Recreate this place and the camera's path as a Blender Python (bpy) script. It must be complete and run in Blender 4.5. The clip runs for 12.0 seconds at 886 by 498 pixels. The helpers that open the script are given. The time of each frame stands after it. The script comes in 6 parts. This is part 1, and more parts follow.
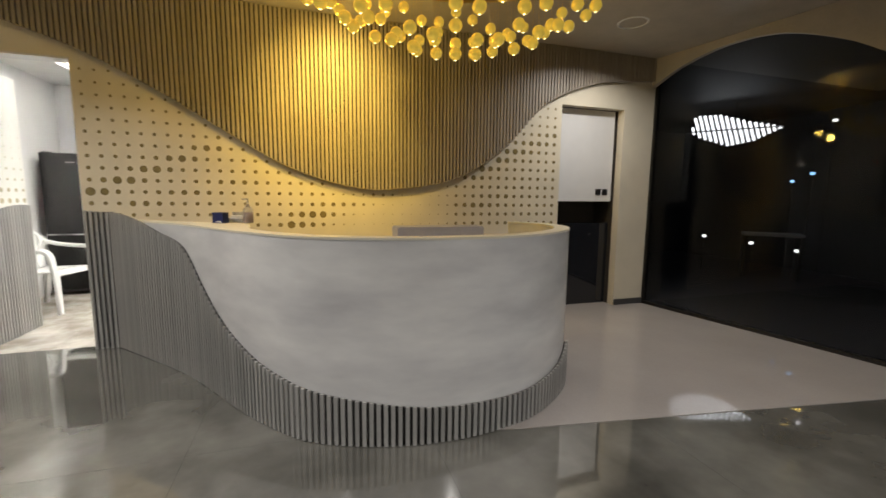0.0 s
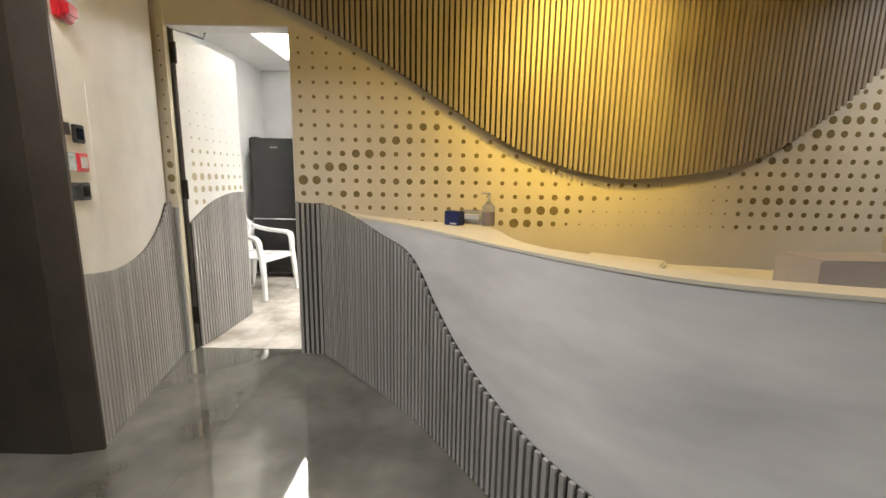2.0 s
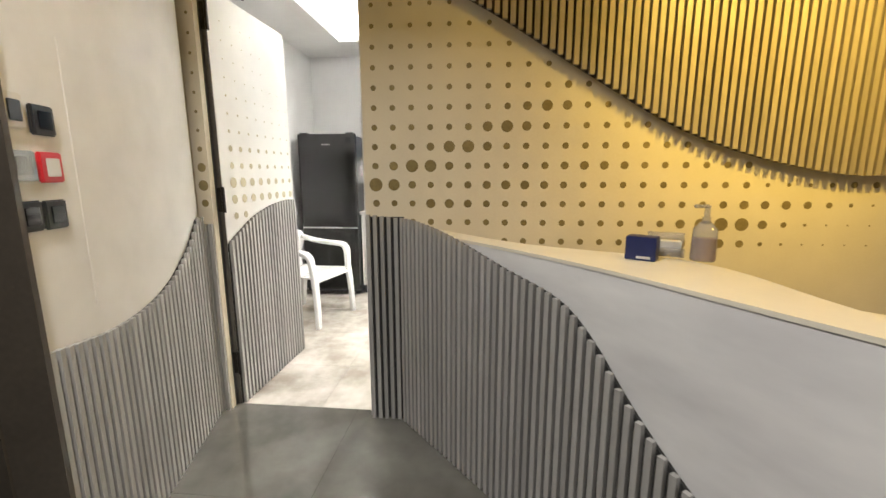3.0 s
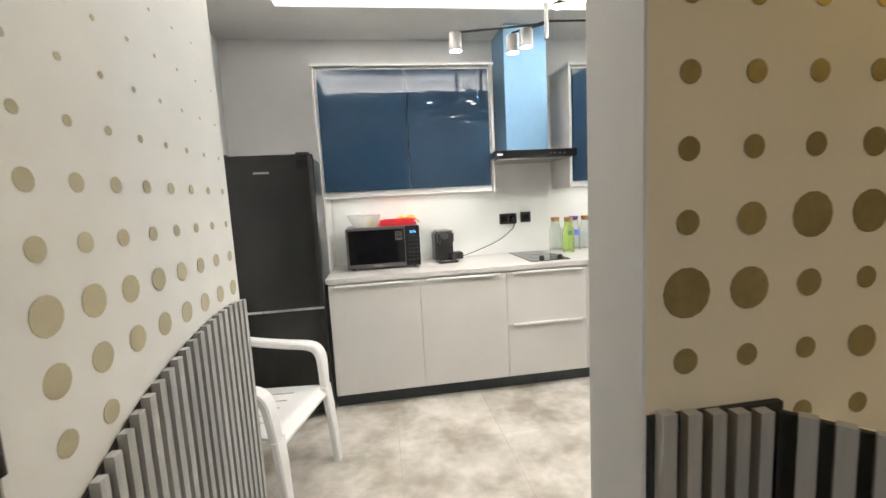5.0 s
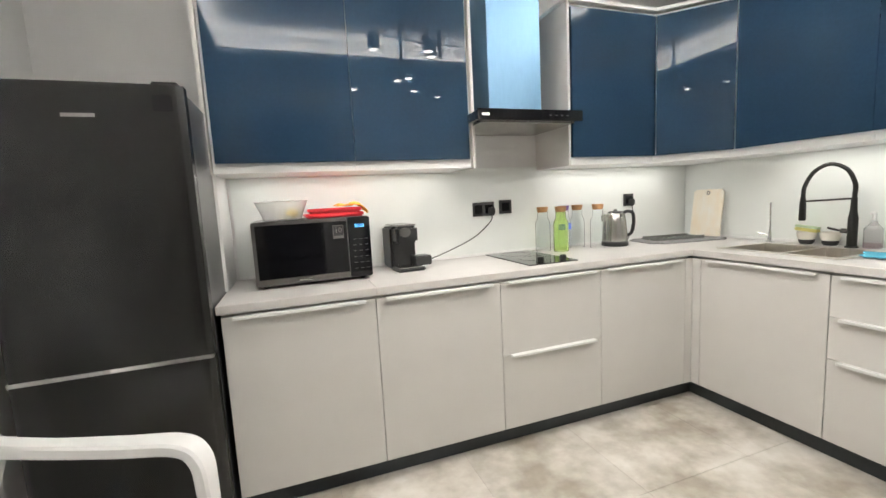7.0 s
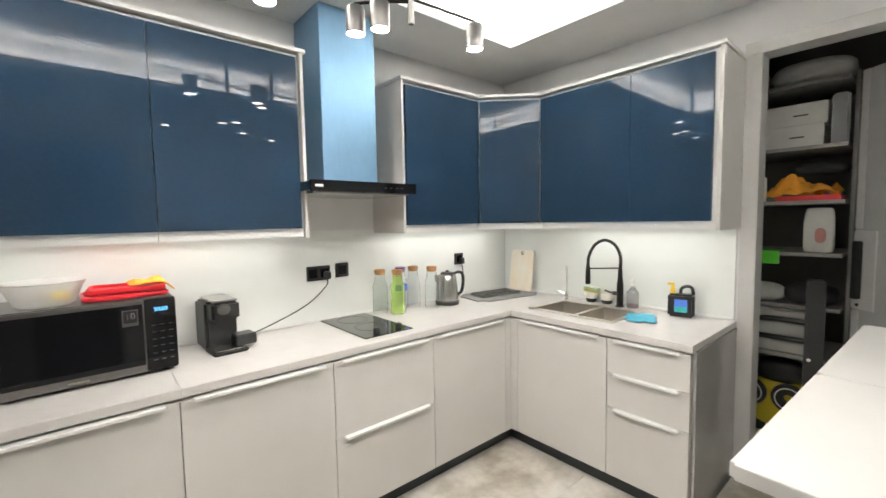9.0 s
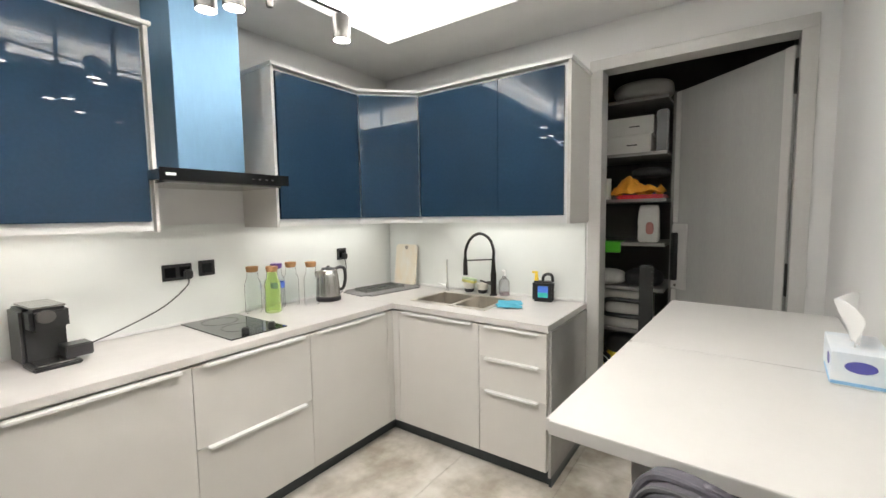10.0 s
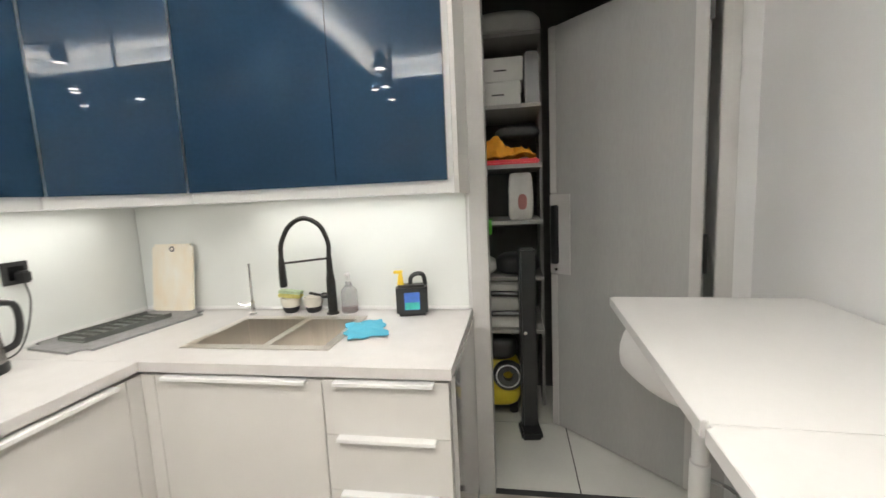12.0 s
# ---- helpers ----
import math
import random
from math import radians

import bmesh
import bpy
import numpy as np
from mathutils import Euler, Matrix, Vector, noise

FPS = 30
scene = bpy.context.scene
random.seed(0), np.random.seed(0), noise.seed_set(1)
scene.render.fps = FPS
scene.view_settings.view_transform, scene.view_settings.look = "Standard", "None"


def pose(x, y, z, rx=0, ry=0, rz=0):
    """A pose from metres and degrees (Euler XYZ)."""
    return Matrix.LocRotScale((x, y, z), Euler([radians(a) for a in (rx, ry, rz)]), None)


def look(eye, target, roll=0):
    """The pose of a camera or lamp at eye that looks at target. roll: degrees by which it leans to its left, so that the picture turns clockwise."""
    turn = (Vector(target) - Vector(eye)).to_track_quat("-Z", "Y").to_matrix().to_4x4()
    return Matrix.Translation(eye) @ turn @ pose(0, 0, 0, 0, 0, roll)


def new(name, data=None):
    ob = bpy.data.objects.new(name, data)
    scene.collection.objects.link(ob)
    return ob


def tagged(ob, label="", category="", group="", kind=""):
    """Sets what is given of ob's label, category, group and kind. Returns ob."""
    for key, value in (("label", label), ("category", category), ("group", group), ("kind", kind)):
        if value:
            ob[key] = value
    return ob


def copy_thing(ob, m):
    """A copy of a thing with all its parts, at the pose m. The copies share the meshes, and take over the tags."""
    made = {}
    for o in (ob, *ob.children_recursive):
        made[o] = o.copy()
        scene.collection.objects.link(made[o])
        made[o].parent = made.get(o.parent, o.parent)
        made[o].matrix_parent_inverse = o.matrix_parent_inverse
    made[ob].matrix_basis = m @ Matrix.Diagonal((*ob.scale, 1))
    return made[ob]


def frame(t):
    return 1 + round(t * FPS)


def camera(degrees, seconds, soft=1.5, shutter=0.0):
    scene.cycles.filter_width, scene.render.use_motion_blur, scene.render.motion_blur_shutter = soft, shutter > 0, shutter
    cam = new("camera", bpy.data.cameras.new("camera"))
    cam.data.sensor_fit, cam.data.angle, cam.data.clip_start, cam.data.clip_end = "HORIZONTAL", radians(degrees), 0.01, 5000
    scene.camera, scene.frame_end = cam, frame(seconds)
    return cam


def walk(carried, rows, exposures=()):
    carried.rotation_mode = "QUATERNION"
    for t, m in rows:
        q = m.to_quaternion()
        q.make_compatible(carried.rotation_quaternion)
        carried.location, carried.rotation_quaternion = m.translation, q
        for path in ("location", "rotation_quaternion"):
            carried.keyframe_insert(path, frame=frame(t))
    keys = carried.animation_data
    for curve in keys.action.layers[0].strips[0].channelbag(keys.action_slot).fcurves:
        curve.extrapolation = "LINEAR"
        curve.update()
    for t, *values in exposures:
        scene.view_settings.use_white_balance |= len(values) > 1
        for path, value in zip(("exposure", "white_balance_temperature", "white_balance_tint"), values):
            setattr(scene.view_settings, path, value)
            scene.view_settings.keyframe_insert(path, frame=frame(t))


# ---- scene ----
cam = camera(93.7, 12.0, shutter=0.15)
PATH = [
    (0, (1.539, -3.886, 1.224), (2.124, -2.064, 0.986), 0.6),
    (0.5, (1.361, -3.734, 1.249), (1.588, -1.839, 0.968), 0.4),
    (1, (1.227, -3.542, 1.305), (1.343, -1.646, 0.976), 0.9),
    (1.5, (1.106, -3.215, 1.27), (1.157, -1.313, 0.956), 0.8),
    (2, (0.906, -2.858, 1.279), (0.902, -0.959, 0.948), 1),
    (2.5, (0.701, -2.456, 1.275), (0.597, -0.559, 0.944), 0.3),
    (3, (0.463, -2.026, 1.295), (0.286, -0.137, 0.95), -0.1),
    (3.2, (0.371, -1.892, 1.282), (0.185, -0.001, 0.959), -0.4),
    (4.8, (-0.391, -0.596, 1.388), (-0.179, 1.377, 1.139), -2.8),
    (5, (-0.432, -0.471, 1.375), (-0.151, 1.495, 1.138), -3),
    (5.5, (-0.498, -0.13, 1.333), (-0.004, 1.793, 1.092), -3.1),
    (6, (-0.497, 0.159, 1.272), (0.128, 2.044, 1.034), -2.9),
    (6.5, (-0.493, 0.401, 1.237), (0.162, 2.275, 0.993), -3),
    (6.7, (-0.511, 0.486, 1.233), (0.145, 2.361, 0.992), -3),
    (8.3, (-0.487, 0.535, 1.49), (0.434, 2.303, 1.328), -1.9),
    (8.5, (-0.467, 0.531, 1.48), (0.546, 2.249, 1.331), -1.3),
    (9, (-0.435, 0.525, 1.492), (0.867, 2.036, 1.351), -1.0),
    (9.5, (-0.391, 0.448, 1.505), (1.116, 1.755, 1.356), -0.8),
    (10, (-0.38, 0.422, 1.474), (1.248, 1.573, 1.31), -0.8),
    (10.5, (-0.329, 0.464, 1.373), (1.337, 1.557, 1.191), -1.4),
    (11, (-0.149, 0.634, 1.331), (1.545, 1.675, 1.119), -2.1),
    (11.5, (0.13, 0.832, 1.354), (1.948, 1.636, 1.137), -2.2),
    (12, (0.474, 1.0, 1.401), (2.431, 1.334, 1.155), -2.6),
]
walk(cam, [(t, look(eye, target, roll)) for t, eye, target, roll in PATH],
     exposures=[(0, 0.36), (1.5, 0.42), (3.2, 0.48), (4.6, -0.22), (5.0, -0.26), (5.6, -0.32), (6.5, -0.41), (8.5, -0.33), (9.5, -0.42), (11.0, -0.42), (12.0, -0.30)])

# ---------- world and lights ----------
world = bpy.data.worlds.new("night")
scene.world = world
world.use_nodes = True
world.node_tree.nodes["Background"].inputs[0].default_value = (0.010, 0.014, 0.024, 1)
world.node_tree.nodes["Background"].inputs[1].default_value = 0.3


# the lobby is laid out in a frame of its own, with its doorway's corner at the origin
HOME = Matrix.Identity(4)
LOBBY = Matrix.Translation((-0.112, -0.004, 0)) @ Matrix.Scale(0.964, 4)


def area(name, m, sx, sy, power, colour, spread=180):
    d = bpy.data.lights.new(name, "AREA")
    d.shape, d.size, d.size_y, d.energy, d.color, d.spread = "RECTANGLE", sx, sy, power, colour, radians(spread)
    o = new(name, d)
    o.matrix_world = m
    return o


def bulb(name, x, y, z, power, colour, radius, at=HOME):
    d = bpy.data.lights.new(name, "POINT")
    d.energy, d.color, d.shadow_soft_size = power, colour, radius
    o = new(name, d)
    o.location = at @ Vector((x, y, z))
    return o


def can_spot(name, x, y, z, power, colour, degrees=130, at=HOME):
    d = bpy.data.lights.new(name, "SPOT")
    d.energy, d.color, d.spot_size, d.spot_blend, d.shadow_soft_size = power, colour, radians(degrees), 0.5, 0.025
    o = new(name, d)
    o.location = at @ Vector((x, y, z))
    return o


COOL = (1.0, 0.965, 0.91)
NEUTRAL = (1.0, 0.94, 0.86)
GOLD = (1.0, 0.66, 0.12)
# cove strips that shine up into the kitchen's ceiling tray
area("cove_light_back", pose(0.375, 2.42, 2.665, 180, 0, 0), 2.7, 0.08, 86, COOL)
area("cove_light_front", pose(0.375, 0.38, 2.665, 180, 0, 0), 2.7, 0.08, 86, COOL)
area("cove_light_right", pose(1.80, 1.40, 2.665, 180, 0, 0), 0.08, 2.0, 66, COOL)
area("cove_light_left", pose(-1.05, 1.40, 2.665, 180, 0, 0), 0.08, 2.0, 66, COOL)
FIXTURES = (((0.52, 1.79), ((0.04, 1.92), (0.38, 1.95), (0.43, 1.86), (0.83, 1.77))),
            ((0.44, 1.08), ((0.04, 1.00), (0.34, 1.30), (0.41, 1.37), (0.55, 1.02), (0.82, 0.86))))
CAN_Z = 2.19
for hub, cans in FIXTURES:
    for x, y in cans:
        can_spot("lamp_bulb", x, y, CAN_Z - 0.004, 10.5, NEUTRAL)
# strips under the wall cabinets
area("cabinet_strip_left", pose(-0.2, 2.72, 1.416), 1.1, 0.03, 2.8, COOL)
area("cabinet_strip_back", pose(1.55, 2.72, 1.416), 1.0, 0.03, 2.8, COOL)
area("cabinet_strip_right", pose(2.13, 1.7, 1.416), 0.03, 0.9, 2.6, COOL)
# warm light of the pendant cluster
bulb("pendant_glow", 1.70, -0.80, 2.26, 16, GOLD, 0.045, LOBBY)
bulb("pendant_glow", 2.40, -0.80, 2.26, 3, GOLD, 0.045, LOBBY)
pool = can_spot("pendant_plate_spot", 2.10, -1.05, 2.80, 135, GOLD, 80, LOBBY)
pool.data.spot_blend, pool.data.shadow_soft_size = 1.0, 0.05
pool.matrix_world = look(LOBBY @ Vector((1.98, -1.05, 2.80)), LOBBY @ Vector((1.96, 0.0, 2.05)))
# recessed lobby downlights, added to brighten desk, flank wall and wall unit
ADDED_DOWNLIGHTS = ((1.15, -3.75, 9, 116), (0.05, -1.9, 23, 134), (4.55, -0.75, 12, 150), (-0.3, -4.4, 11, 120), (3.5, -4.9, 46, 150))
for x, y, power, wide in ADDED_DOWNLIGHTS:
    area("downlight_bulb", LOBBY @ pose(x, y, 2.835), 0.16, 0.16, power, (1.0, 0.95, 0.90), wide)


# ---------- materials ----------
def mat(name, colour, rough=0.5, metal=0.0, vary=0.08, scale=6.0, fine=60.0, bump=0.0, stretch=(1, 1, 1), coat=0.0,
        second=None, sharp=0.0, emit=0.0, trans=0.0, rnd=0.0, spec=0.5, rough_vary=0.0, ior=1.5):
    """A surface whose colour drifts at two scales, with fine relief; second: a colour for its clouds."""
    m = bpy.data.materials.new(name)
    m.use_nodes = True
    t = m.node_tree
    b = t.nodes["Principled BSDF"]
    N = t.nodes.new
    L = t.links.new
    co = N("ShaderNodeTexCoord")
    mp = N("ShaderNodeMapping")
    mp.inputs["Scale"].default_value = stretch
    L(co.outputs["Object"], mp.inputs["Vector"])
    n1 = N("ShaderNodeTexNoise")
    n1.inputs["Scale"].default_value, n1.inputs["Detail"].default_value = scale, 6
    n2 = N("ShaderNodeTexNoise")
    n2.inputs["Scale"].default_value, n2.inputs["Detail"].default_value = fine, 3
    L(mp.outputs["Vector"], n1.inputs["Vector"])
    L(mp.outputs["Vector"], n2.inputs["Vector"])
    ramp = N("ShaderNodeValToRGB")
    lo, hi = 0.32 + 0.15 * sharp, 0.68 - 0.15 * sharp
    ramp.color_ramp.elements[0].position, ramp.color_ramp.elements[1].position = lo, hi
    a = tuple(c * (1 - vary) for c in colour) if second is None else colour
    z = tuple(min(1, c * (1 + vary)) for c in colour) if second is None else second
    ramp.color_ramp.elements[0].color, ramp.color_ramp.elements[1].color = (*a, 1), (*z, 1)
    L(n1.outputs["Fac"], ramp.inputs["Fac"])
    mix = N("ShaderNodeMix")
    mix.data_type, mix.blend_type = "RGBA", "OVERLAY"
    mix.inputs["Factor"].default_value = min(0.5, vary * 1.5)
    L(ramp.outputs["Color"], mix.inputs["A"])
    L(n2.outputs["Fac"], mix.inputs["B"])
    out = mix.outputs["Result"]
    if rnd:
        oi = N("ShaderNodeObjectInfo")
        hsv = N("ShaderNodeHueSaturation")
        mr = N("ShaderNodeMapRange")
        mr.inputs["To Min"].default_value, mr.inputs["To Max"].default_value = 1 - rnd, 1 + rnd
        L(oi.outputs["Random"], mr.inputs["Value"])
        L(mr.outputs["Result"], hsv.inputs["Value"])
        L(out, hsv.inputs["Color"])
        out = hsv.outputs["Color"]
    L(out, b.inputs["Base Color"])
    b.inputs["Roughness"].default_value, b.inputs["Metallic"].default_value = rough, metal
    b.inputs["Coat Weight"].default_value, b.inputs["Coat Roughness"].default_value = coat, 0.03
    b.inputs["Transmission Weight"].default_value = trans
    b.inputs["Specular IOR Level"].default_value = spec
    b.inputs["IOR"].default_value = ior
    if rough_vary:
        rr = N("ShaderNodeMapRange")
        rr.inputs["To Min"].default_value, rr.inputs["To Max"].default_value = max(0.0, rough - rough_vary), rough + rough_vary
        L(n1.outputs["Fac"], rr.inputs["Value"])
        L(rr.outputs["Result"], b.inputs["Roughness"])
    if emit:
        b.inputs["Emission Color"].default_value, b.inputs["Emission Strength"].default_value = (*colour, 1), emit
    if bump:
        bp = N("ShaderNodeBump")
        bp.inputs["Strength"].default_value, bp.inputs["Distance"].default_value = bump, 0.002
        L(n2.outputs["Fac"], bp.inputs["Height"])
        L(bp.outputs["Normal"], b.inputs["Normal"])
    return m


PLASTER = mat("kitchen_plaster", (0.72, 0.715, 0.71), 0.75, vary=0.03, scale=2.5, fine=180, bump=0.12)
CEILING = mat("ceiling_paint", (0.80, 0.80, 0.79), 0.8, vary=0.02, fine=150, bump=0.08)
CREAM = mat("cream_wallpaper", (0.76, 0.70, 0.56), 0.55, vary=0.05, scale=3, fine=90, bump=0.1)
DOT_PALE = mat("beige_dot_print", (0.47, 0.42, 0.28), 0.5, vary=0.06, scale=9, fine=70)
DOT = mat("olive_dot_print", (0.30, 0.24, 0.11), 0.4, metal=0.25, vary=0.15, scale=9, fine=70)
SLAT = mat("grey_slat", (0.38, 0.375, 0.36), 0.5, vary=0.12, scale=4, fine=40, stretch=(3, 3, 0.25), bump=0.1, rnd=0.12)
SLAT_UP = mat("taupe_slat", (0.34, 0.30, 0.25), 0.45, vary=0.12, scale=4, fine=40, stretch=(3, 3, 0.25), bump=0.1, rnd=0.1)
GROOVE = mat("dark_groove", (0.025, 0.025, 0.024), 0.8, vary=0.2)
GROOVE_UP = mat("brown_groove", (0.035, 0.028, 0.02), 0.8, vary=0.2)
MARBLE = mat("pale_marble", (0.60, 0.60, 0.61), 0.18, vary=0.08, second=(0.86, 0.86, 0.85), scale=2.2, fine=11, coat=0.2, stretch=(0.7, 0.7, 2.2), sharp=-0.1, rough_vary=0.06)
LEAF_WHITE = mat("white_door_laminate", (0.82, 0.81, 0.77), 0.5, vary=0.03, fine=90)
RIM = mat("cream_desk_top", (0.78, 0.74, 0.62), 0.35, vary=0.04)
CONCRETE = mat("plastered_panel", (0.80, 0.785, 0.745), 0.5, vary=0.07, scale=5, fine=40, bump=0.2, second=(0.72, 0.705, 0.665))
BROWN = mat("dark_brown_panel", (0.055, 0.046, 0.036), 0.5, vary=0.15, scale=4)
# near-black paint; behind the glass it stands for an unlit room's darkness
DARK = mat("dark_paint_and_shade", (0.05, 0.05, 0.052), 0.6, vary=0.15, scale=2)
LOBBY_CEIL = mat("lobby_ceiling_paint", (0.42, 0.38, 0.32), 0.6, vary=0.05)
GOLD_PLATE = mat("gold_ceiling_plate", (0.75, 0.55, 0.18), 0.28, metal=0.9, vary=0.06)
WHITE = mat("white_lacquer", (0.80, 0.80, 0.79), 0.3, vary=0.02, fine=100)
FRONT = mat("pale_grey_front", (0.62, 0.605, 0.58), 0.38, vary=0.025, scale=3, fine=160, bump=0.03)
FRONT_SHINE = mat("grey_gloss_panel", (0.40, 0.39, 0.38), 0.10, vary=0.04, coat=0.4)
BLUE = mat("navy_gloss_front", (0.013, 0.029, 0.052), 0.025, vary=0.1, scale=2, spec=0.2)
STEEL_BLUE = mat("blue_filmed_steel", (0.17, 0.31, 0.46), 0.38, metal=0.55, vary=0.05, scale=3, stretch=(1, 1, 0.2))
STEEL = mat("brushed_steel", (0.46, 0.45, 0.43), 0.27, metal=1.0, vary=0.06, fine=90, stretch=(1, 12, 1), bump=0.05)
SINK_STEEL = mat("satin_sink_steel", (0.74, 0.70, 0.65), 0.32, metal=1.0, vary=0.05, fine=90, stretch=(1, 12, 1), bump=0.05)
CHROME = mat("chrome", (0.78, 0.78, 0.78), 0.08, metal=1.0, vary=0.02)
BLACK = mat("black_plastic", (0.018, 0.018, 0.019), 0.35, vary=0.15)
BLACK_GLOSS = mat("black_glass", (0.004, 0.004, 0.005), 0.06, vary=0.1, spec=0.3)
BLACK_METAL = mat("matt_black_metal", (0.03, 0.028, 0.026), 0.35, metal=0.6, vary=0.15)
GREY_METAL = mat("dark_grey_metal", (0.16, 0.155, 0.15), 0.35, metal=0.8, vary=0.08)
FRIDGE = mat("graphite_steel", (0.036, 0.035, 0.034), 0.24, metal=0.7, vary=0.05, scale=3, fine=120, stretch=(8, 1, 0.6), bump=0.03)
FRIDGE_SIDE = mat("graphite_side", (0.05, 0.05, 0.052), 0.28, vary=0.08, coat=0.2)
WORKTOP = mat("pale_stone_worktop", (0.55, 0.53, 0.515), 0.34, vary=0.05, scale=14, fine=160, second=(0.585, 0.565, 0.55))
GLASS_SPLASH = mat("white_glass_splashback", (0.80, 0.825, 0.80), 0.12, vary=0.015, coat=0.4)
PLINTH = mat("black_plinth", (0.022, 0.028, 0.034), 0.35, vary=0.15)
PLASTIC_WHITE = mat("white_plastic", (0.82, 0.82, 0.81), 0.38, vary=0.02, fine=120)
TABLE_WHITE = mat("white_table_laminate", (0.60, 0.59, 0.575), 0.28, vary=0.02)
TILE = mat("cloudy_stone_tile", (0.37, 0.335, 0.28), 0.22, vary=0.16, second=(0.66, 0.63, 0.58), scale=3.2, fine=18, rnd=0.05, rough_vary=0.08, sharp=0.3)
LOBBY_TILE = mat("dark_polished_tile", (0.075, 0.073, 0.064), 0.05, vary=0.18, second=(0.20, 0.195, 0.175), scale=1.5, fine=7, rough_vary=0.02, coat=1.0, spec=0.8)
PALE_FLOOR = mat("pale_lobby_tile", (0.44, 0.405, 0.385), 0.05, vary=0.04, scale=2)
PANTRY_TILE = mat("white_glazed_tile", (0.66, 0.66, 0.62), 0.18, vary=0.04, scale=3, rnd=0.04)
GROUT = mat("tile_grout", (0.27, 0.25, 0.22), 0.8, vary=0.1)
GROUT_DARK = mat("dark_grout", (0.03, 0.03, 0.03), 0.8, vary=0.1)
CASING = mat("grey_door_casing", (0.50, 0.49, 0.475), 0.42, vary=0.03, fine=100)
PDOOR = mat("grey_textile_door", (0.36, 0.355, 0.345), 0.5, vary=0.06, scale=5, fine=120, stretch=(1, 1, 0.15), bump=0.15)
DARK_GLASS = mat("dark_tinted_glass", (0.015, 0.016, 0.02), 0.03, vary=0.1, coat=0.4)


# ---------- builders ----------
room = HOME
def bm_box(x0, x1, y0, y1, z0, z1, bevel=0.0, bm=None):
    b = bmesh.new()
    bmesh.ops.create_cube(b, size=1.0, matrix=Matrix.Translation(((x0 + x1) / 2, (y0 + y1) / 2, (z0 + z1) / 2)) @ Matrix.Diagonal((x1 - x0, y1 - y0, z1 - z0, 1)))
    if bevel:
        bmesh.ops.bevel(b, geom=b.edges[:], offset=bevel, segments=2, affect="EDGES", clamp_overlap=True)
        # the six broad faces stay flat, only the rounded edges are smooth
        for f in b.faces:
            f.normal_update()
            f.material_index = int(max(abs(c) for c in f.normal) > 0.9999)
    return b if bm is None else merge(bm, b)


def merge(a, b, m=None):
    if m is not None:
        b.transform(m)
    tmp = bpy.data.meshes.new("tmp")
    b.to_mesh(tmp)
    b.free()
    a.from_mesh(tmp)
    bpy.data.meshes.remove(tmp)
    return a


def bm_cyl(r, z0, z1, x=0, y=0, r2=None, n=24, bevel=0.0, m=None):
    b = bmesh.new()
    bmesh.ops.create_cone(b, cap_ends=True, segments=n, radius1=r, radius2=r if r2 is None else r2, depth=z1 - z0, matrix=Matrix.Translation((x, y, (z0 + z1) / 2)))
    if bevel:
        rim = [e for e in b.edges if len(e.link_faces) == 2 and any(len(f.verts) > 4 for f in e.link_faces)]
        bmesh.ops.bevel(b, geom=rim, offset=bevel, segments=2, affect="EDGES", clamp_overlap=True)
    if m is not None:
        b.transform(m)
    return b


def bm_lathe(profile, n=24, x=0, y=0):
    """profile: (radius, z) from the bottom up; ends on the axis are closed."""
    b = bmesh.new()
    rings = []
    for r, z in profile:
        if r < 1e-5:
            rings.append([b.verts.new((x, y, z))])
        else:
            rings.append([b.verts.new((x + r * math.cos(2 * math.pi * i / n), y + r * math.sin(2 * math.pi * i / n), z)) for i in range(n)])
    for a, c in zip(rings[:-1], rings[1:]):
        for i in range(n):
            j = (i + 1) % n
            if len(a) == 1 and len(c) > 1:
                b.faces.new((a[0], c[j], c[i]))
            elif len(c) == 1 and len(a) > 1:
                b.faces.new((a[i], a[j], c[0]))
            elif len(a) > 1:
                b.faces.new((a[i], a[j], c[j], c[i]))
    bmesh.ops.recalc_face_normals(b, faces=b.faces[:])
    return b


def smooth_path(points, steps=8):
    """Catmull-Rom through points."""
    p = [Vector(q) for q in points]
    p = [p[0] * 2 - p[1]] + p + [p[-1] * 2 - p[-2]]
    out = []
    for i in range(1, len(p) - 2):
        for k in range(steps):
            u = k / steps
            a, b, c, d = p[i - 1], p[i], p[i + 1], p[i + 2]
            out.append(0.5 * ((2 * b) + (c - a) * u + (2 * a - 5 * b + 4 * c - d) * u * u + (3 * b - 3 * c + d - a) * u ** 3))
    return out + [p[-2]]


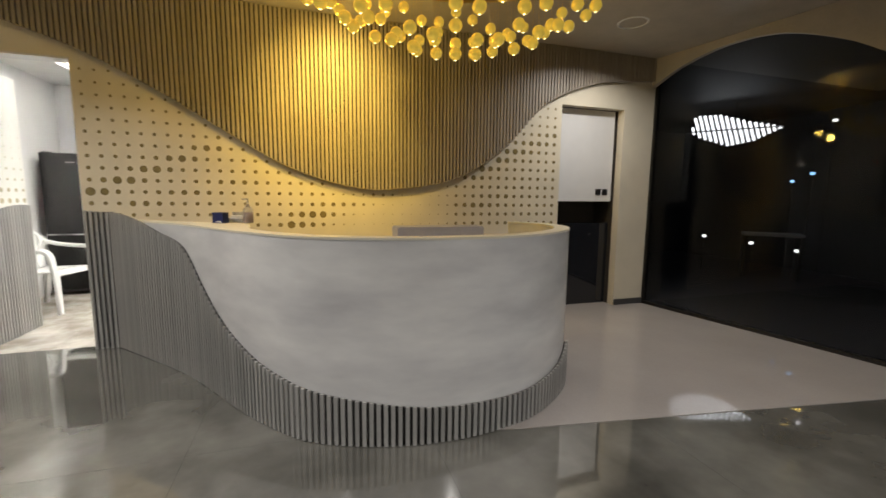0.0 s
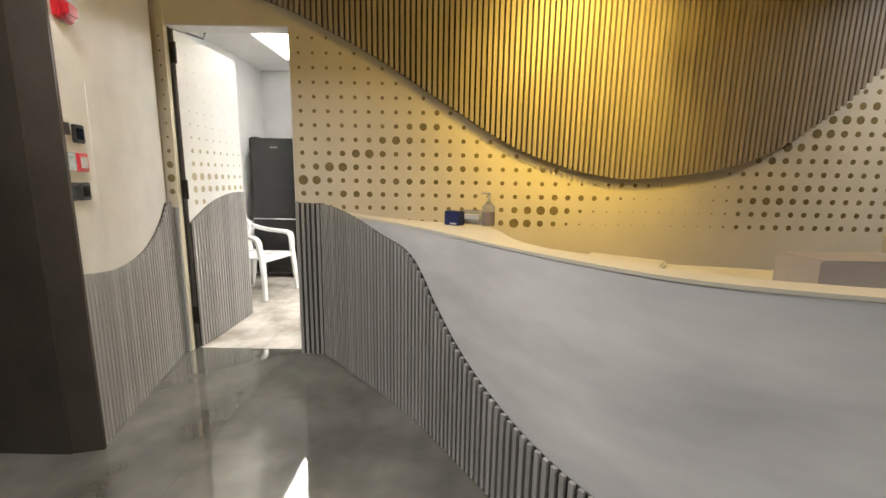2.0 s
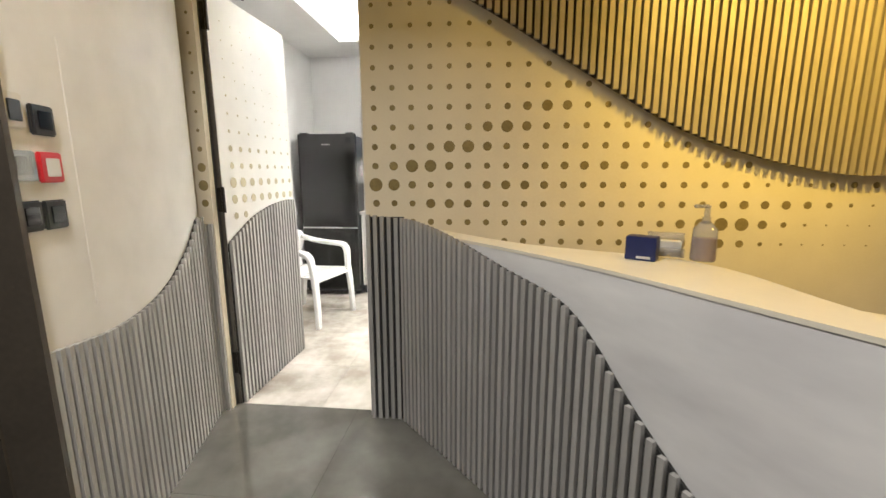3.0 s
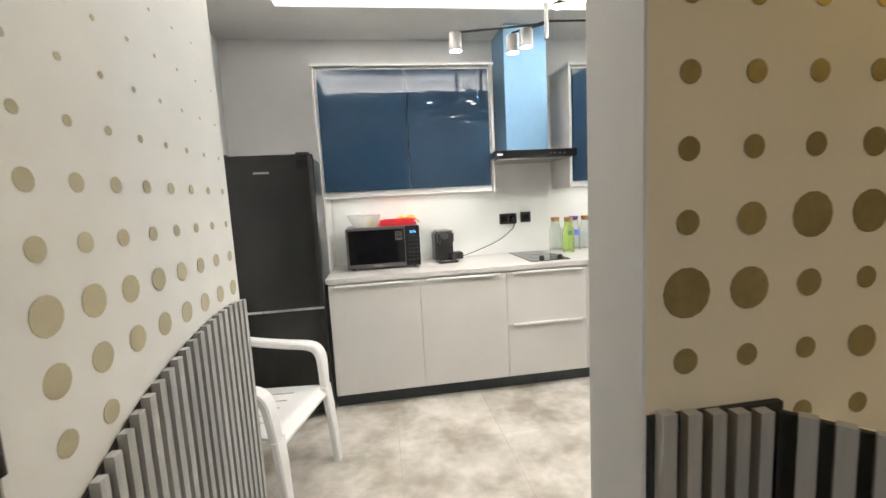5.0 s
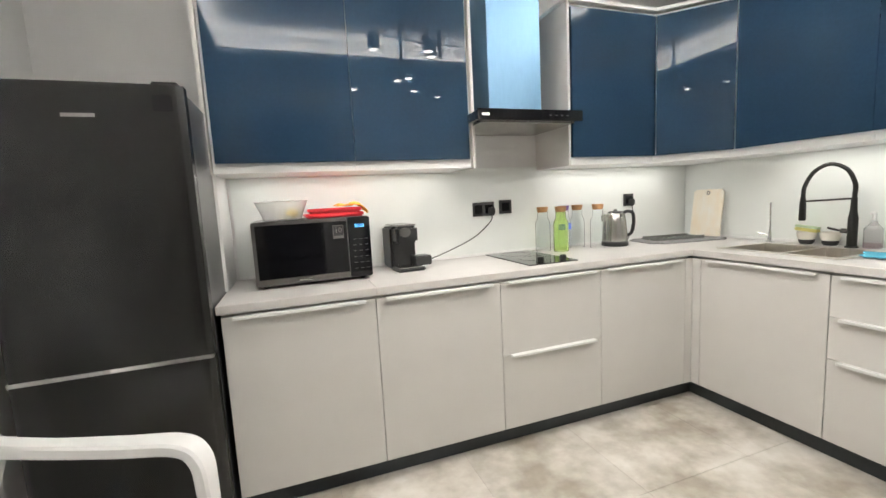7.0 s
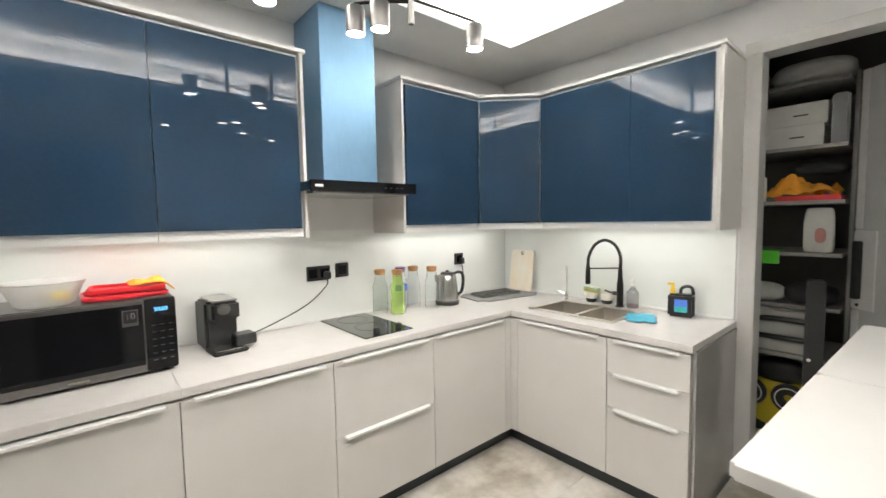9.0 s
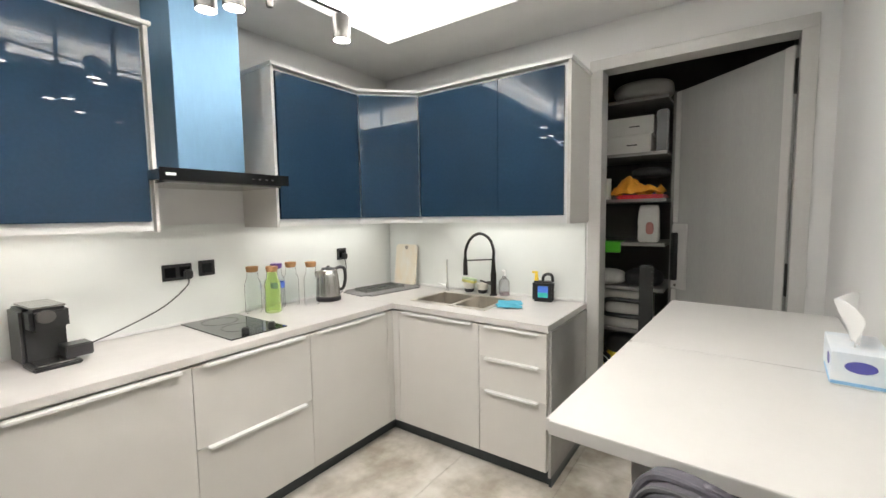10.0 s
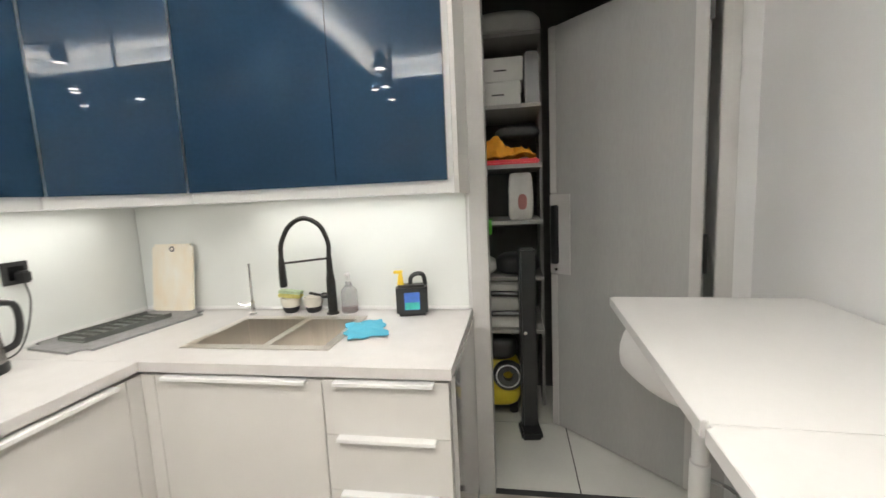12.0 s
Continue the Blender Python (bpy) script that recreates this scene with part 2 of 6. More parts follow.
def bm_tube(points, r, n=10, steps=8, closed=False, flat=1.0):
    """A round rod along a smooth path; flat squashes its section across the local up."""
    pts = smooth_path(points, steps) if steps > 1 else [Vector(q) for q in points]
    b = bmesh.new()
    rings = []
    side = None
    for i, q in enumerate(pts):
        t = (pts[min(i + 1, len(pts) - 1)] - pts[max(i - 1, 0)]).normalized()
        if side is None:
            side = t.cross(Vector((0, 0, 1))) if abs(t.z) < 0.95 else t.cross(Vector((1, 0, 0)))
        side = (side - t * side.dot(t)).normalized()
        up = side.cross(t)
        rr = r(i / (len(pts) - 1)) if callable(r) else r
        rings.append([b.verts.new(q + rr * (math.cos(2 * math.pi * k / n) * side + flat * math.sin(2 * math.pi * k / n) * up)) for k in range(n)])
    for a, c in zip(rings[:-1], rings[1:]):
        for i in range(n):
            b.faces.new((a[i], a[(i + 1) % n], c[(i + 1) % n], c[i]))
    b.faces.new(rings[0][::-1])
    b.faces.new(rings[-1])
    bmesh.ops.recalc_face_normals(b, faces=b.faces[:])
    return b


def bm_prism(poly, z0, z1):
    """An upright prism over a plan polygon; z0 and z1 may be functions of (x, y)."""
    b = bmesh.new()
    lo = [b.verts.new((x, y, z0(x, y) if callable(z0) else z0)) for x, y in poly]
    hi = [b.verts.new((x, y, z1(x, y) if callable(z1) else z1)) for x, y in poly]
    n = len(poly)
    b.faces.new(lo[::-1])
    b.faces.new(hi)
    for i in range(n):
        b.faces.new((lo[i], lo[(i + 1) % n], hi[(i + 1) % n], hi[i]))
    bmesh.ops.recalc_face_normals(b, faces=b.faces[:])
    return b


def mesh_of(name, bm, material, smooth=True):
    me = bpy.data.meshes.new(name)
    bm.to_mesh(me)
    bm.free()
    me.materials.append(material)
    if smooth:
        me.shade_smooth()
        for p in me.polygons:
            if p.material_index:
                p.use_smooth, p.material_index = False, 0
        me.set_sharp_from_angle(angle=radians(35))
    return me


def part(name, bm, material, parent, label="", m=None):
    o = new(name, mesh_of(name, bm, material))
    o.parent = parent
    if m is not None:
        o.matrix_basis = m
    if label:
        tagged(o, label)
    return o


def part_mesh(name, me, parent, m):
    o = new(name, me)
    o.parent = parent
    o.matrix_basis = m
    return o


def thing(name, label, category, m=None, group="", kind=""):
    o = new(name)
    o.empty_display_size = 0.05
    o.matrix_basis = room @ m if m is not None else room
    return tagged(o, label, category, group, kind)


def struct(name, bm, material, label, category):
    o = new(name, mesh_of(name, bm, material, False))
    o.matrix_basis = room
    return tagged(o, label, category, kind="structure")


def interp(table, v):
    return float(np.interp(v, [a for a, _ in table], [b for _, b in table]))


def smoothed(table, step=0.05):
    """A table of (v, value) made smooth."""
    pts = smooth_path([(a, b, 0) for a, b in table], 10)
    return [(p.x, p.y) for p in pts]


def bm_curtain(x0, x1, low, high, y0, y1, n=60):
    """An upright slab along x whose lower edge follows low(x)."""
    b = bmesh.new()
    rows = []
    for i in range(n + 1):
        x = x0 + (x1 - x0) * i / n
        rows.append([b.verts.new((x, y, z)) for y, z in ((y0, low(x)), (y0, high(x)), (y1, high(x)), (y1, low(x)))])
    for a, c in zip(rows[:-1], rows[1:]):
        for k in range(4):
            b.faces.new((a[k], a[(k + 1) % 4], c[(k + 1) % 4], c[k]))
    b.faces.new(rows[0])
    b.faces.new(rows[-1][::-1])
    bmesh.ops.recalc_face_normals(b, faces=b.faces[:])
    return b


SLAT_ME = mesh_of("slat", bm_box(-0.0100, 0.0100, -0.016, 0.0, 0, 1), SLAT, False)
SLAT_UP_ME = mesh_of("slat_upper", bm_box(-0.0115, 0.0115, -0.024, 0.0, 0, 1), SLAT_UP, False)
PITCH = 0.036


def add_slat(parent, me, x, y, z0, z1, turn):
    """A slat with its back at (x, y), which faces -y turned by turn degrees."""
    return part_mesh("slat", me, parent, pose(x, y, z0, 0, 0, turn) @ Matrix.Diagonal((1, 1, z1 - z0, 1)))


def dot_field(cols, rows, x0, z0, pitch, radius, flip=1):
    """Round printed spots in rows, as thin discs that face -y."""
    b = bmesh.new()
    n = 14
    for i in range(cols):
        for j in range(rows):
            x, z = x0 + i * pitch, z0 + j * pitch
            r = radius(x, z)
            if r < 0.003:
                continue
            a = [b.verts.new((x + r * math.cos(2 * math.pi * k / n), 0.0, z + r * math.sin(2 * math.pi * k / n))) for k in range(n)]
            c = [b.verts.new((v.co.x, -0.0006, v.co.z)) for v in a]
            b.faces.new(c)
            for k in range(n):
                b.faces.new((a[k], a[(k + 1) % n], c[(k + 1) % n], c[k]))
    return b


# ---------- kitchen shell ----------
KX0, KX1, KY0, KY1, KH = -1.52, 2.29, 0.06, 2.873, 2.60
LH = 2.86
struct("wall_kitchen_back", bm_box(KX0 - 0.1, KX1 + 0.1, KY1, KY1 + 0.1, 0, 2.9), PLASTER, "light grey painted plaster wall behind kitchen cabinets", "wall")
struct("wall_kitchen_left", bm_box(KX0 - 0.1, KX0, KY0, KY1, 0, 2.9), PLASTER, "light grey painted plaster wall beside the fridge", "wall")
b = bm_box(KX1, KX1 + 0.12, 1.135, KY1, 0, 2.9)
bm_box(KX1, KX1 + 0.12, KY0, 0.20, 0, 2.9, bm=b)
bm_box(KX1, KX1 + 0.12, 0.20, 1.135, 2.33, 2.9, bm=b)
struct("wall_kitchen_right", b, PLASTER, "light grey plaster wall with the storeroom doorway", "wall")
# ceiling with a lit tray
b = bm_box(KX0, KX1, 2.34, KY1, KH, KH + 0.05)
bm_box(KX0, KX1, KY0, 0.46, KH, KH + 0.05, bm=b)
bm_box(KX0, -0.99, 0.46, 2.34, KH, KH + 0.05, bm=b)
bm_box(1.74, KX1, 0.46, 2.34, KH, KH + 0.05, bm=b)
bm_box(-1.12, 1.87, 0.32, 2.48, 2.82, 2.86, bm=b)
bm_box(-1.14, -1.12, 0.30, 2.50, KH + 0.05, 2.86, bm=b)
bm_box(1.87, 1.89, 0.30, 2.50, KH + 0.05, 2.86, bm=b)
bm_box(-1.12, 1.87, 0.30, 0.32, KH + 0.05, 2.86, bm=b)
bm_box(-1.12, 1.87, 2.48, 2.50, KH + 0.05, 2.86, bm=b)
struct("ceiling_kitchen", b, CEILING, "white plasterboard ceiling with a lit recessed tray", "ceiling")

# ---------- wall between lobby and kitchen ----------
b = bm_box(KX0 - 0.1, -0.932, 0.046, KY0, 0, LH)
bm_box(-0.932, -0.112, 0.046, KY0, 2.217, LH, bm=b)
bm_box(-0.112, KX1 + 0.12, 0.046, KY0, 0, LH, bm=b)
struct("wall_kitchen_front", b, PLASTER, "light grey plaster wall with the lobby doorway", "wall")
room = LOBBY
b = bm_box(KX0 - 0.1, -0.85, 0, 0.05, 0, LH)
bm_box(-0.85, 0.0, 0, 0.05, 2.30, LH, bm=b)
bm_box(0.0, 4.34, 0, 0.05, 0, LH, bm=b)
bm_box(4.34, 5.16, 0, 0.10, 2.28, LH, bm=b)
bm_box(5.16, 5.62, 0, 0.10, 0, LH, bm=b)
wall_dots = struct("wall_lobby_back", b, CREAM, "cream wall with a printed pattern of olive dots", "wall")


def ridge(x, z, ax, az, bx, bz, width):
    """How near (x, z) lies to a slanting band, 0 to 1."""
    u = max(0.0, min(1.0, ((x - ax) * (bx - ax) + (z - az) * (bz - az)) / ((bx - ax) ** 2 + (bz - az) ** 2)))
    d = math.hypot(x - ax - u * (bx - ax), z - az - u * (bz - az))
    return math.exp(-(d / width) ** 2) * (1.0 - 0.45 * u)


def dot_radius(x, z):
    if z > interp(UPPER, x) - 0.03:
        return 0.0
    base = (0.019 if x > 3.3 else 0.0155) - 0.004 * max(0.0, z - 1.5) / 0.5
    if 1.9 < x < 3.1:
        base *= max(0.0, abs(x - 2.5) / 0.6 - 0.35)
    big = max(ridge(x, z, 0.04, 1.27, 1.0, 1.70, 0.055), 0.95 * ridge(x, z, 1.55, 1.02, 2.5, 1.33, 0.075), 0.85 * ridge(x, z, 3.3, 1.55, 4.3, 1.95, 0.09), 0.5 * ridge(x, z, 3.2, 1.16, 3.7, 1.28, 0.06), 0.45 * ridge(x, z, 0.35, 1.19, 1.3, 1.42, 0.05))
    return max(base, 0.004) + 0.0195 * big


UPPER = smoothed([(-1.7, 2.86), (-0.9, 2.72), (-0.39, 2.52), (0.06, 2.36), (0.59, 2.09), (1.06, 1.80), (1.55, 1.52), (2.07, 1.36), (2.49, 1.34), (3.15, 1.47), (3.69, 1.82), (4.11, 2.25), (4.67, 2.50), (5.2, 2.58), (5.7, 2.62)])
o = part("dot_pattern", dot_field(46, 14, 0.058, 1.007, 0.0934, dot_radius), DOT, wall_dots, "olive printed dots of changing size", pose(0, -0.0005, 0))
tagged(o, kind="stuff")

# upper slatted screen with a wavy lower edge
screen = thing("slatted_wall_screen", "taupe vertical slat screen with a wavy lower edge, lit golden", "wall panel")
part("backing", bm_curtain(-1.6, 5.6, lambda x: interp(UPPER, x) + 0.004, lambda x: LH - 0.002, -0.03, -0.003, 120), GROOVE_UP, screen)
x = -1.58
while x < 5.58:
    add_slat(screen, SLAT_UP_ME, x, -0.03, interp(UPPER, x), LH - 0.004, 0)
    x += PITCH

# lining of the doorway
lining = thing("doorway_lining", "pale painted lining of the kitchen doorway", "door frame", kind="structure")
part("jamb", bm_box(-0.006, 0.0, -0.004, 0.142, 0, 2.30, 0.002), PLASTER, lining)
part("jamb", bm_box(-0.85, -0.825, 0.03, 0.142, 0, 2.30, 0.002), GREY_METAL, lining)
part("casing", bm_box(0.0005, 0.055, 0.068, 0.139, 0, 2.345, 0.002), PLASTER, lining)
part("lintel", bm_box(-0.825, -0.006, -0.004, 0.142, 2.285, 2.30, 0.002), PLASTER, lining)

# slats on the wall beside the desk and on the strip beside the hinge
low = thing("lower_slat_panel", "grey vertical slats on the wall beside the desk", "wall panel")
part("backing", bm_box(0.0, 0.2, -0.012, -0.002, 0, 1.125), GROOVE, low)
for i in range(5):
    add_slat(low, SLAT_ME, 0.016 + i * PITCH, -0.012, 0.0, 1.137 - 0.004 * i, 0)

# ---------- door to the kitchen, standing open ----------
door = thing("kitchen_door", "open cream door with olive dots above grey slats", "door", pose(-0.80, 0.045, 0, 0, 0, 88.5), kind="structure")
LEAF = 0.80
part("leaf", bm_box(0.0, LEAF, -0.0, 0.045, 0.006, 2.275, 0.003), LEAF_WHITE, door)
LEAF_TOP = smoothed([(0.0, 0.97), (0.12, 1.03), (0.28, 1.10), (0.5, 1.15), (0.68, 1.165), (0.8, 1.155)])


def leaf_dot(x, z):
    if x > LEAF - 0.03 or z < interp(LEAF_TOP, x) + 0.012:
        return 0.0
    row = interp([(1.10, 0.020), (1.19, 0.025), (1.287, 0.033), (1.38, 0.020), (1.474, 0.019), (1.567, 0.011), (1.66, 0.008), (1.9, 0.005), (2.2, 0.004)], z)
    return row * (1.0 - (0.55 if z > 1.24 else 0.15) * x / LEAF)


o = part("dot_pattern", dot_field(9, 12, 0.103, 1.108, 0.0934, leaf_dot), DOT_PALE, door, "olive printed dots", pose(0, -0.0005, 0))
tagged(o, kind="stuff")
part("slat_backing", bm_curtain(0.0, LEAF, lambda x: 0.008, lambda x: interp(LEAF_TOP, x) - 0.006, -0.006, -0.0005, 20), GROOVE, door)
x = 0.02
while x < LEAF:
    add_slat(door, SLAT_ME, x, -0.006, 0.008, interp(LEAF_TOP, x), 0)
    x += PITCH
part("edge_strip", bm_box(-0.004, -0.0005, 0.0, 0.045, 0.006, 2.275), GREY_METAL, door, "dark metal edge")
for z in (0.20, 1.14, 2.06):
    h = part("hinge", bm_box(-0.012, -0.005, -0.006, 0.04, z, z + 0.13, 0.002), BLACK_METAL, door, "black hinge")
    part("pin", bm_cyl(0.009, z - 0.004, z + 0.134, -0.012, -0.010, n=12), BLACK_METAL, h)
part("door_closer_arm", bm_tube([(0.02, 0.02, 2.29), (0.25, -0.06, 2.29), (0.10, -0.16, 2.285)], 0.008, n=8, steps=1), GREY_METAL, door)

# ---------- lobby ----------
# left flank wall, set at a slant, with switches
LW = pose(-0.597, -1.148, 0, 0, 0, 104.9)
LWL = 1.135
flank = thing("wall_lobby_left", "plastered off-white wall with grey slats along its foot", "wall", LW, kind="structure")
part("plaster", bm_box(0.0, LWL, 0.0, 0.10, 0, LH), CONCRETE, flank)
LW_TOP = smoothed([(0.0, 0.86), (0.3, 0.82), (0.55, 0.83), (0.75, 0.88), (0.92, 0.97), (1.0, 1.03), (1.09, 1.12)])
part("slat_backing", bm_curtain(0.0, LWL, lambda x: 0.0, lambda x: interp(LW_TOP, x) - 0.006, -0.008, -0.0005, 24), GROOVE, flank)
x = 0.018
while x < LWL:
    add_slat(flank, SLAT_ME, x, -0.008, 0.0, interp(LW_TOP, x), 0)
    x += PITCH
part("access_panel", bm_box(0.26, 0.84, -0.004, -0.0005, 0.92, 1.74, 0.001), CONCRETE, flank, "flush plastered access panel")
part("dark_end", bm_box(-0.02, -0.0005, -0.03, 0.10, 0, LH), BROWN, flank, "dark brown end of the wall")
strip = thing("dotted_door_strip", "cream strip with dots and slats beside the hinges", "wall panel", kind="structure")
part("panel", bm_box(-0.93, -0.828, -0.012, 0.026, 0, 2.80), CREAM, strip)
o = part("dot_pattern", dot_field(1, 12, -0.865, 1.19, 0.0934, lambda x, z: 0.008 + 0.02 * math.exp(-((z - 1.3) / 0.15) ** 2)), DOT, strip, "", pose(0, -0.0125, 0))
tagged(o, kind="stuff")
for x in (-0.872, -0.843):
    add_slat(strip, SLAT_ME, x, -0.0125, 0.0, 1.08, 0)
struct("wall_lobby_corner", bm_box(-2.6, -0.69, -1.20, -1.08, 0, LH), BROWN, "dark brown panelled wall beside the passage", "wall")
struct("pillar", bm_box(-1.40, -0.93, -2.05, -1.55, 0, LH, 0.01), DARK, "dark painted square pillar in the lobby", "pillar")
# two unseen walls, added as a dark box that closes the lobby
struct("wall_lobby_left_far", bm_box(-2.7, -2.6, -6.6, -1.04, 0, LH), DARK, "unseen dark wall added to close the lobby on its left", "wall")
struct("wall_lobby_front", bm_box(-2.7, 9.6, -6.7, -6.6, 0, LH), DARK, "unseen dark wall added to close the lobby at its front", "wall")
struct("ceiling_lobby", bm_box(-2.7, 9.6, -6.7, 0.0, LH, LH + 0.08), LOBBY_CEIL, "beige painted lobby ceiling", "ceiling")

# ---------- floors ----------
room = HOME
sub = struct("floor_kitchen", bm_box(KX0, KX1, 0.045, KY1, -0.06, -0.003), GROUT, "cloudy beige-grey stone-look tile floor", "floor")
TS = 0.60
for i in range(7):
    for j in range(5):
        x0, y0 = max(KX0, -1.62 + i * TS), max(0.045, -0.05 + j * TS)
        x1, y1 = min(KX1, -1.62 + (i + 1) * TS), min(KY1, -0.05 + (j + 1) * TS)
        if x1 - x0 > 0.03 and y1 - y0 > 0.03:
            part("tile", bm_box(x0 + 0.0008, x1 - 0.0008, y0 + 0.0008, y1 - 0.0008, -0.003, 0.0), TILE, sub)
room = LOBBY
lob = struct("floor_lobby", bm_box(-2.7, 9.6, -6.7, 0.05, -0.06, -0.003), GROUT_DARK, "dark cloudy polished tile floor", "floor")
TL = 1.2
for i in range(7):
    for j in range(6):
        x0, y0 = -2.5 + i * TL, -6.65 + j * TL
        y1 = min(y0 + TL, 0.05)
        if y1 - y0 > 0.03:
            part("tile", bm_box(x0 + 0.0006, x0 + TL - 0.0006, y0 + 0.0006, y1 - 0.0006, -0.003, 0.0), LOBBY_TILE, lob)
struct("floor_lobby_pale", bm_prism([(1.9, -1.9), (2.78, -2.10), (5.16, -2.46), (5.98, -2.58), (5.62, -0.003), (5.16, -0.003), (5.16, 0.45), (4.34, 0.45), (4.34, -0.003), (0.6, -0.003), (1.3, -1.2)], 0.0, 0.004), PALE_FLOOR, "pale matt floor behind the reception desk", "floor")

# ---------- reception desk ----------
DESK_H = 1.072
PLAN = [(0.19, -0.015), (0.512, -0.37), (0.915, -0.84), (1.275, -1.39), (1.49, -1.68), (1.72, -1.90), (2.07, -2.04), (2.4, -2.08), (2.8, -2.03), (3.1, -1.88), (3.35, -1.66), (3.50, -1.38), (3.52, -1.08), (3.40, -0.80)]
WAVE = smoothed([(0.0, 1.125), (0.2, 1.115), (0.45, 1.075), (0.75, 1.00), (1.0, 0.945), (1.14, 0.855), (1.28, 0.72), (1.45, 0.59), (1.6, 0.505), (1.8, 0.42), (2.05, 0.345), (2.35, 0.29), (2.75, 0.235), (3.1, 0.195), (3.5, 0.185), (3.8, 0.195), (4.0, 0.215), (4.15, 0.26), (4.25, 0.295), (4.35, 0.24), (4.5, 0.12), (4.7, 0.03)])
line = smooth_path([(x, y, 0) for x, y in PLAN], 10)
length = [0.0]
for a, c in zip(line[:-1], line[1:]):
    length.append(length[-1] + (c - a).length)


def on_desk(s):
    """Plan point and outward normal at s metres along the desk's front."""
    x, y = float(np.interp(s, length, [p.x for p in line])), float(np.interp(s, length, [p.y for p in line]))
    x2, y2 = float(np.interp(s + 0.01, length, [p.x for p in line])), float(np.interp(s + 0.01, length, [p.y for p in line]))
    x1, y1 = float(np.interp(s - 0.01, length, [p.x for p in line])), float(np.interp(s - 0.01, length, [p.y for p in line]))
    t = Vector((x2 - x1, y2 - y1)).normalized()
    return x, y, Vector((t.y, -t.x))


def bm_desk_shell(inner, outer, low, high, n=110):
    """A curved upright band that follows the desk's front."""
    b = bmesh.new()
    rows = []
    for i in range(n + 1):
        s = length[-1] * i / n
        x, y, w = on_desk(s)
        zl, zh = low(s), high(s)
        deep = inner(s) if callable(inner) else inner
        rows.append([b.verts.new((x + w.x * k, y + w.y * k, z)) for k, z in ((outer, zl), (outer, zh), (deep, zh), (deep, zl))])
    for a, c in zip(rows[:-1], rows[1:]):
        for k in range(4):
            b.faces.new((a[k], a[(k + 1) % 4], c[(k + 1) % 4], c[k]))
    b.faces.new(rows[0])
    b.faces.new(rows[-1][::-1])
    bmesh.ops.recalc_face_normals(b, faces=b.faces[:])
    return b


desk = thing("reception_desk", "curved pale marble reception desk with a wavy grey slat base", "reception desk", pose(0, 0, 0))
part("front", bm_desk_shell(-0.09, 0.0, lambda s: 0.004, lambda s: DESK_H - 0.012), MARBLE, desk)
part("top_rim", bm_desk_shell(lambda s: -0.10 - 0.22 * math.exp(-((s - 1.25) / 0.35) ** 2), 0.003, lambda s: DESK_H - 0.012, lambda s: DESK_H), RIM, desk, "cream rim along the top")
part("slat_backing", bm_desk_shell(0.0005, 0.010, lambda s: 0.004, lambda s: max(0.012, interp(WAVE, s) - 0.008)), GROOVE, desk)
s = 0.03
while s < length[-1] - 0.02:
    x, y, w = on_desk(s)
    z = interp(WAVE, s)
    if z > 0.03:
        add_slat(desk, SLAT_ME, x + w.x * 0.010, y + w.y * 0.010, 0.004, z, math.degrees(math.atan2(w.y, w.x)) + 90)
    s += PITCH
part("worktop", bm_prism([(0.45, -0.10), (0.95, -0.75), (1.33, -1.32), (1.75, -1.78), (2.1, -1.93), (2.4, -1.96), (2.77, -1.92), (3.05, -1.78), (3.25, -1.58), (2.9, -1.30), (2.4, -1.36), (1.9, -1.25), (1.5, -0.85), (1.15, -0.25), (1.0, -0.10)], 0.955, 0.985), RIM, desk, "cream inner worktop")
part("pedestal", bm_prism([(1.5, -1.3), (1.75, -1.6), (2.4, -1.8), (2.4, -1.5), (1.9, -1.35), (1.7, -1.1)], 0.004, 0.955), RIM, desk)

# ---------- kitchen: base cabinets ----------
room = HOME
FY, FX = 2.262, 1.635


def pull(parent, x0, x1, z):
    """A white edge pull along the top of a front."""
    b = bm_box(x0, x1, -0.026, 0.012, z - 0.001, z + 0.003, 0.001)
    bm_box(x0, x1, -0.027, -0.0235, z - 0.009, z + 0.003, 0.0012, bm=b)
    bm_box(x0, x1, -0.0035, -0.0005, z - 0.012, z, 0.0008, bm=b)
    return part("handle", b, WHITE, parent, "white edge pull")


def base_cabinet(w, fronts, m, label, kinds="door", top=0.862):
    o = thing("base_cabinet", label, "kitchen cabinet", m, "base cabinets")
    part("body", bm_box(0.001, w - 0.001, 0.021, 0.56, 0.10, top), FRONT, o)
    if top < 0.8:
        part("front_rail", bm_box(0.001, w - 0.001, 0.021, 0.10, top + 0.001, 0.862), FRONT, o)
    for z0, z1, x0, x1 in fronts:
        f = part(kinds, bm_box(x0 + 0.0015, x1 - 0.0015, 0.0, 0.019, z0 + 0.0015, z1 - 0.0015, 0.0012), FRONT, o)
        pull(f, x0 + 0.045, x1 - 0.045, z1 - 0.0015)
    return o


Z0, Z1 = 0.10, 0.852
base_cabinet(0.60, [(Z0, Z1, 0, 0.60)], pose(-0.81, FY, 0), "pale grey base cabinet with one door under the microwave")
base_cabinet(0.60, [(Z0, Z1, 0, 0.60)], pose(-0.21, FY, 0), "pale grey base cabinet with one door under the coffee maker")
base_cabinet(0.59, [(Z0, 0.485, 0, 0.59), (0.485, Z1, 0, 0.59)], pose(0.39, FY, 0), "pale grey base cabinet with two deep drawers under the hob", "drawer")
base_cabinet(0.64, [(Z0, Z1, 0, 0.60)], pose(0.98, FY, 0), "pale grey corner base cabinet with one door")
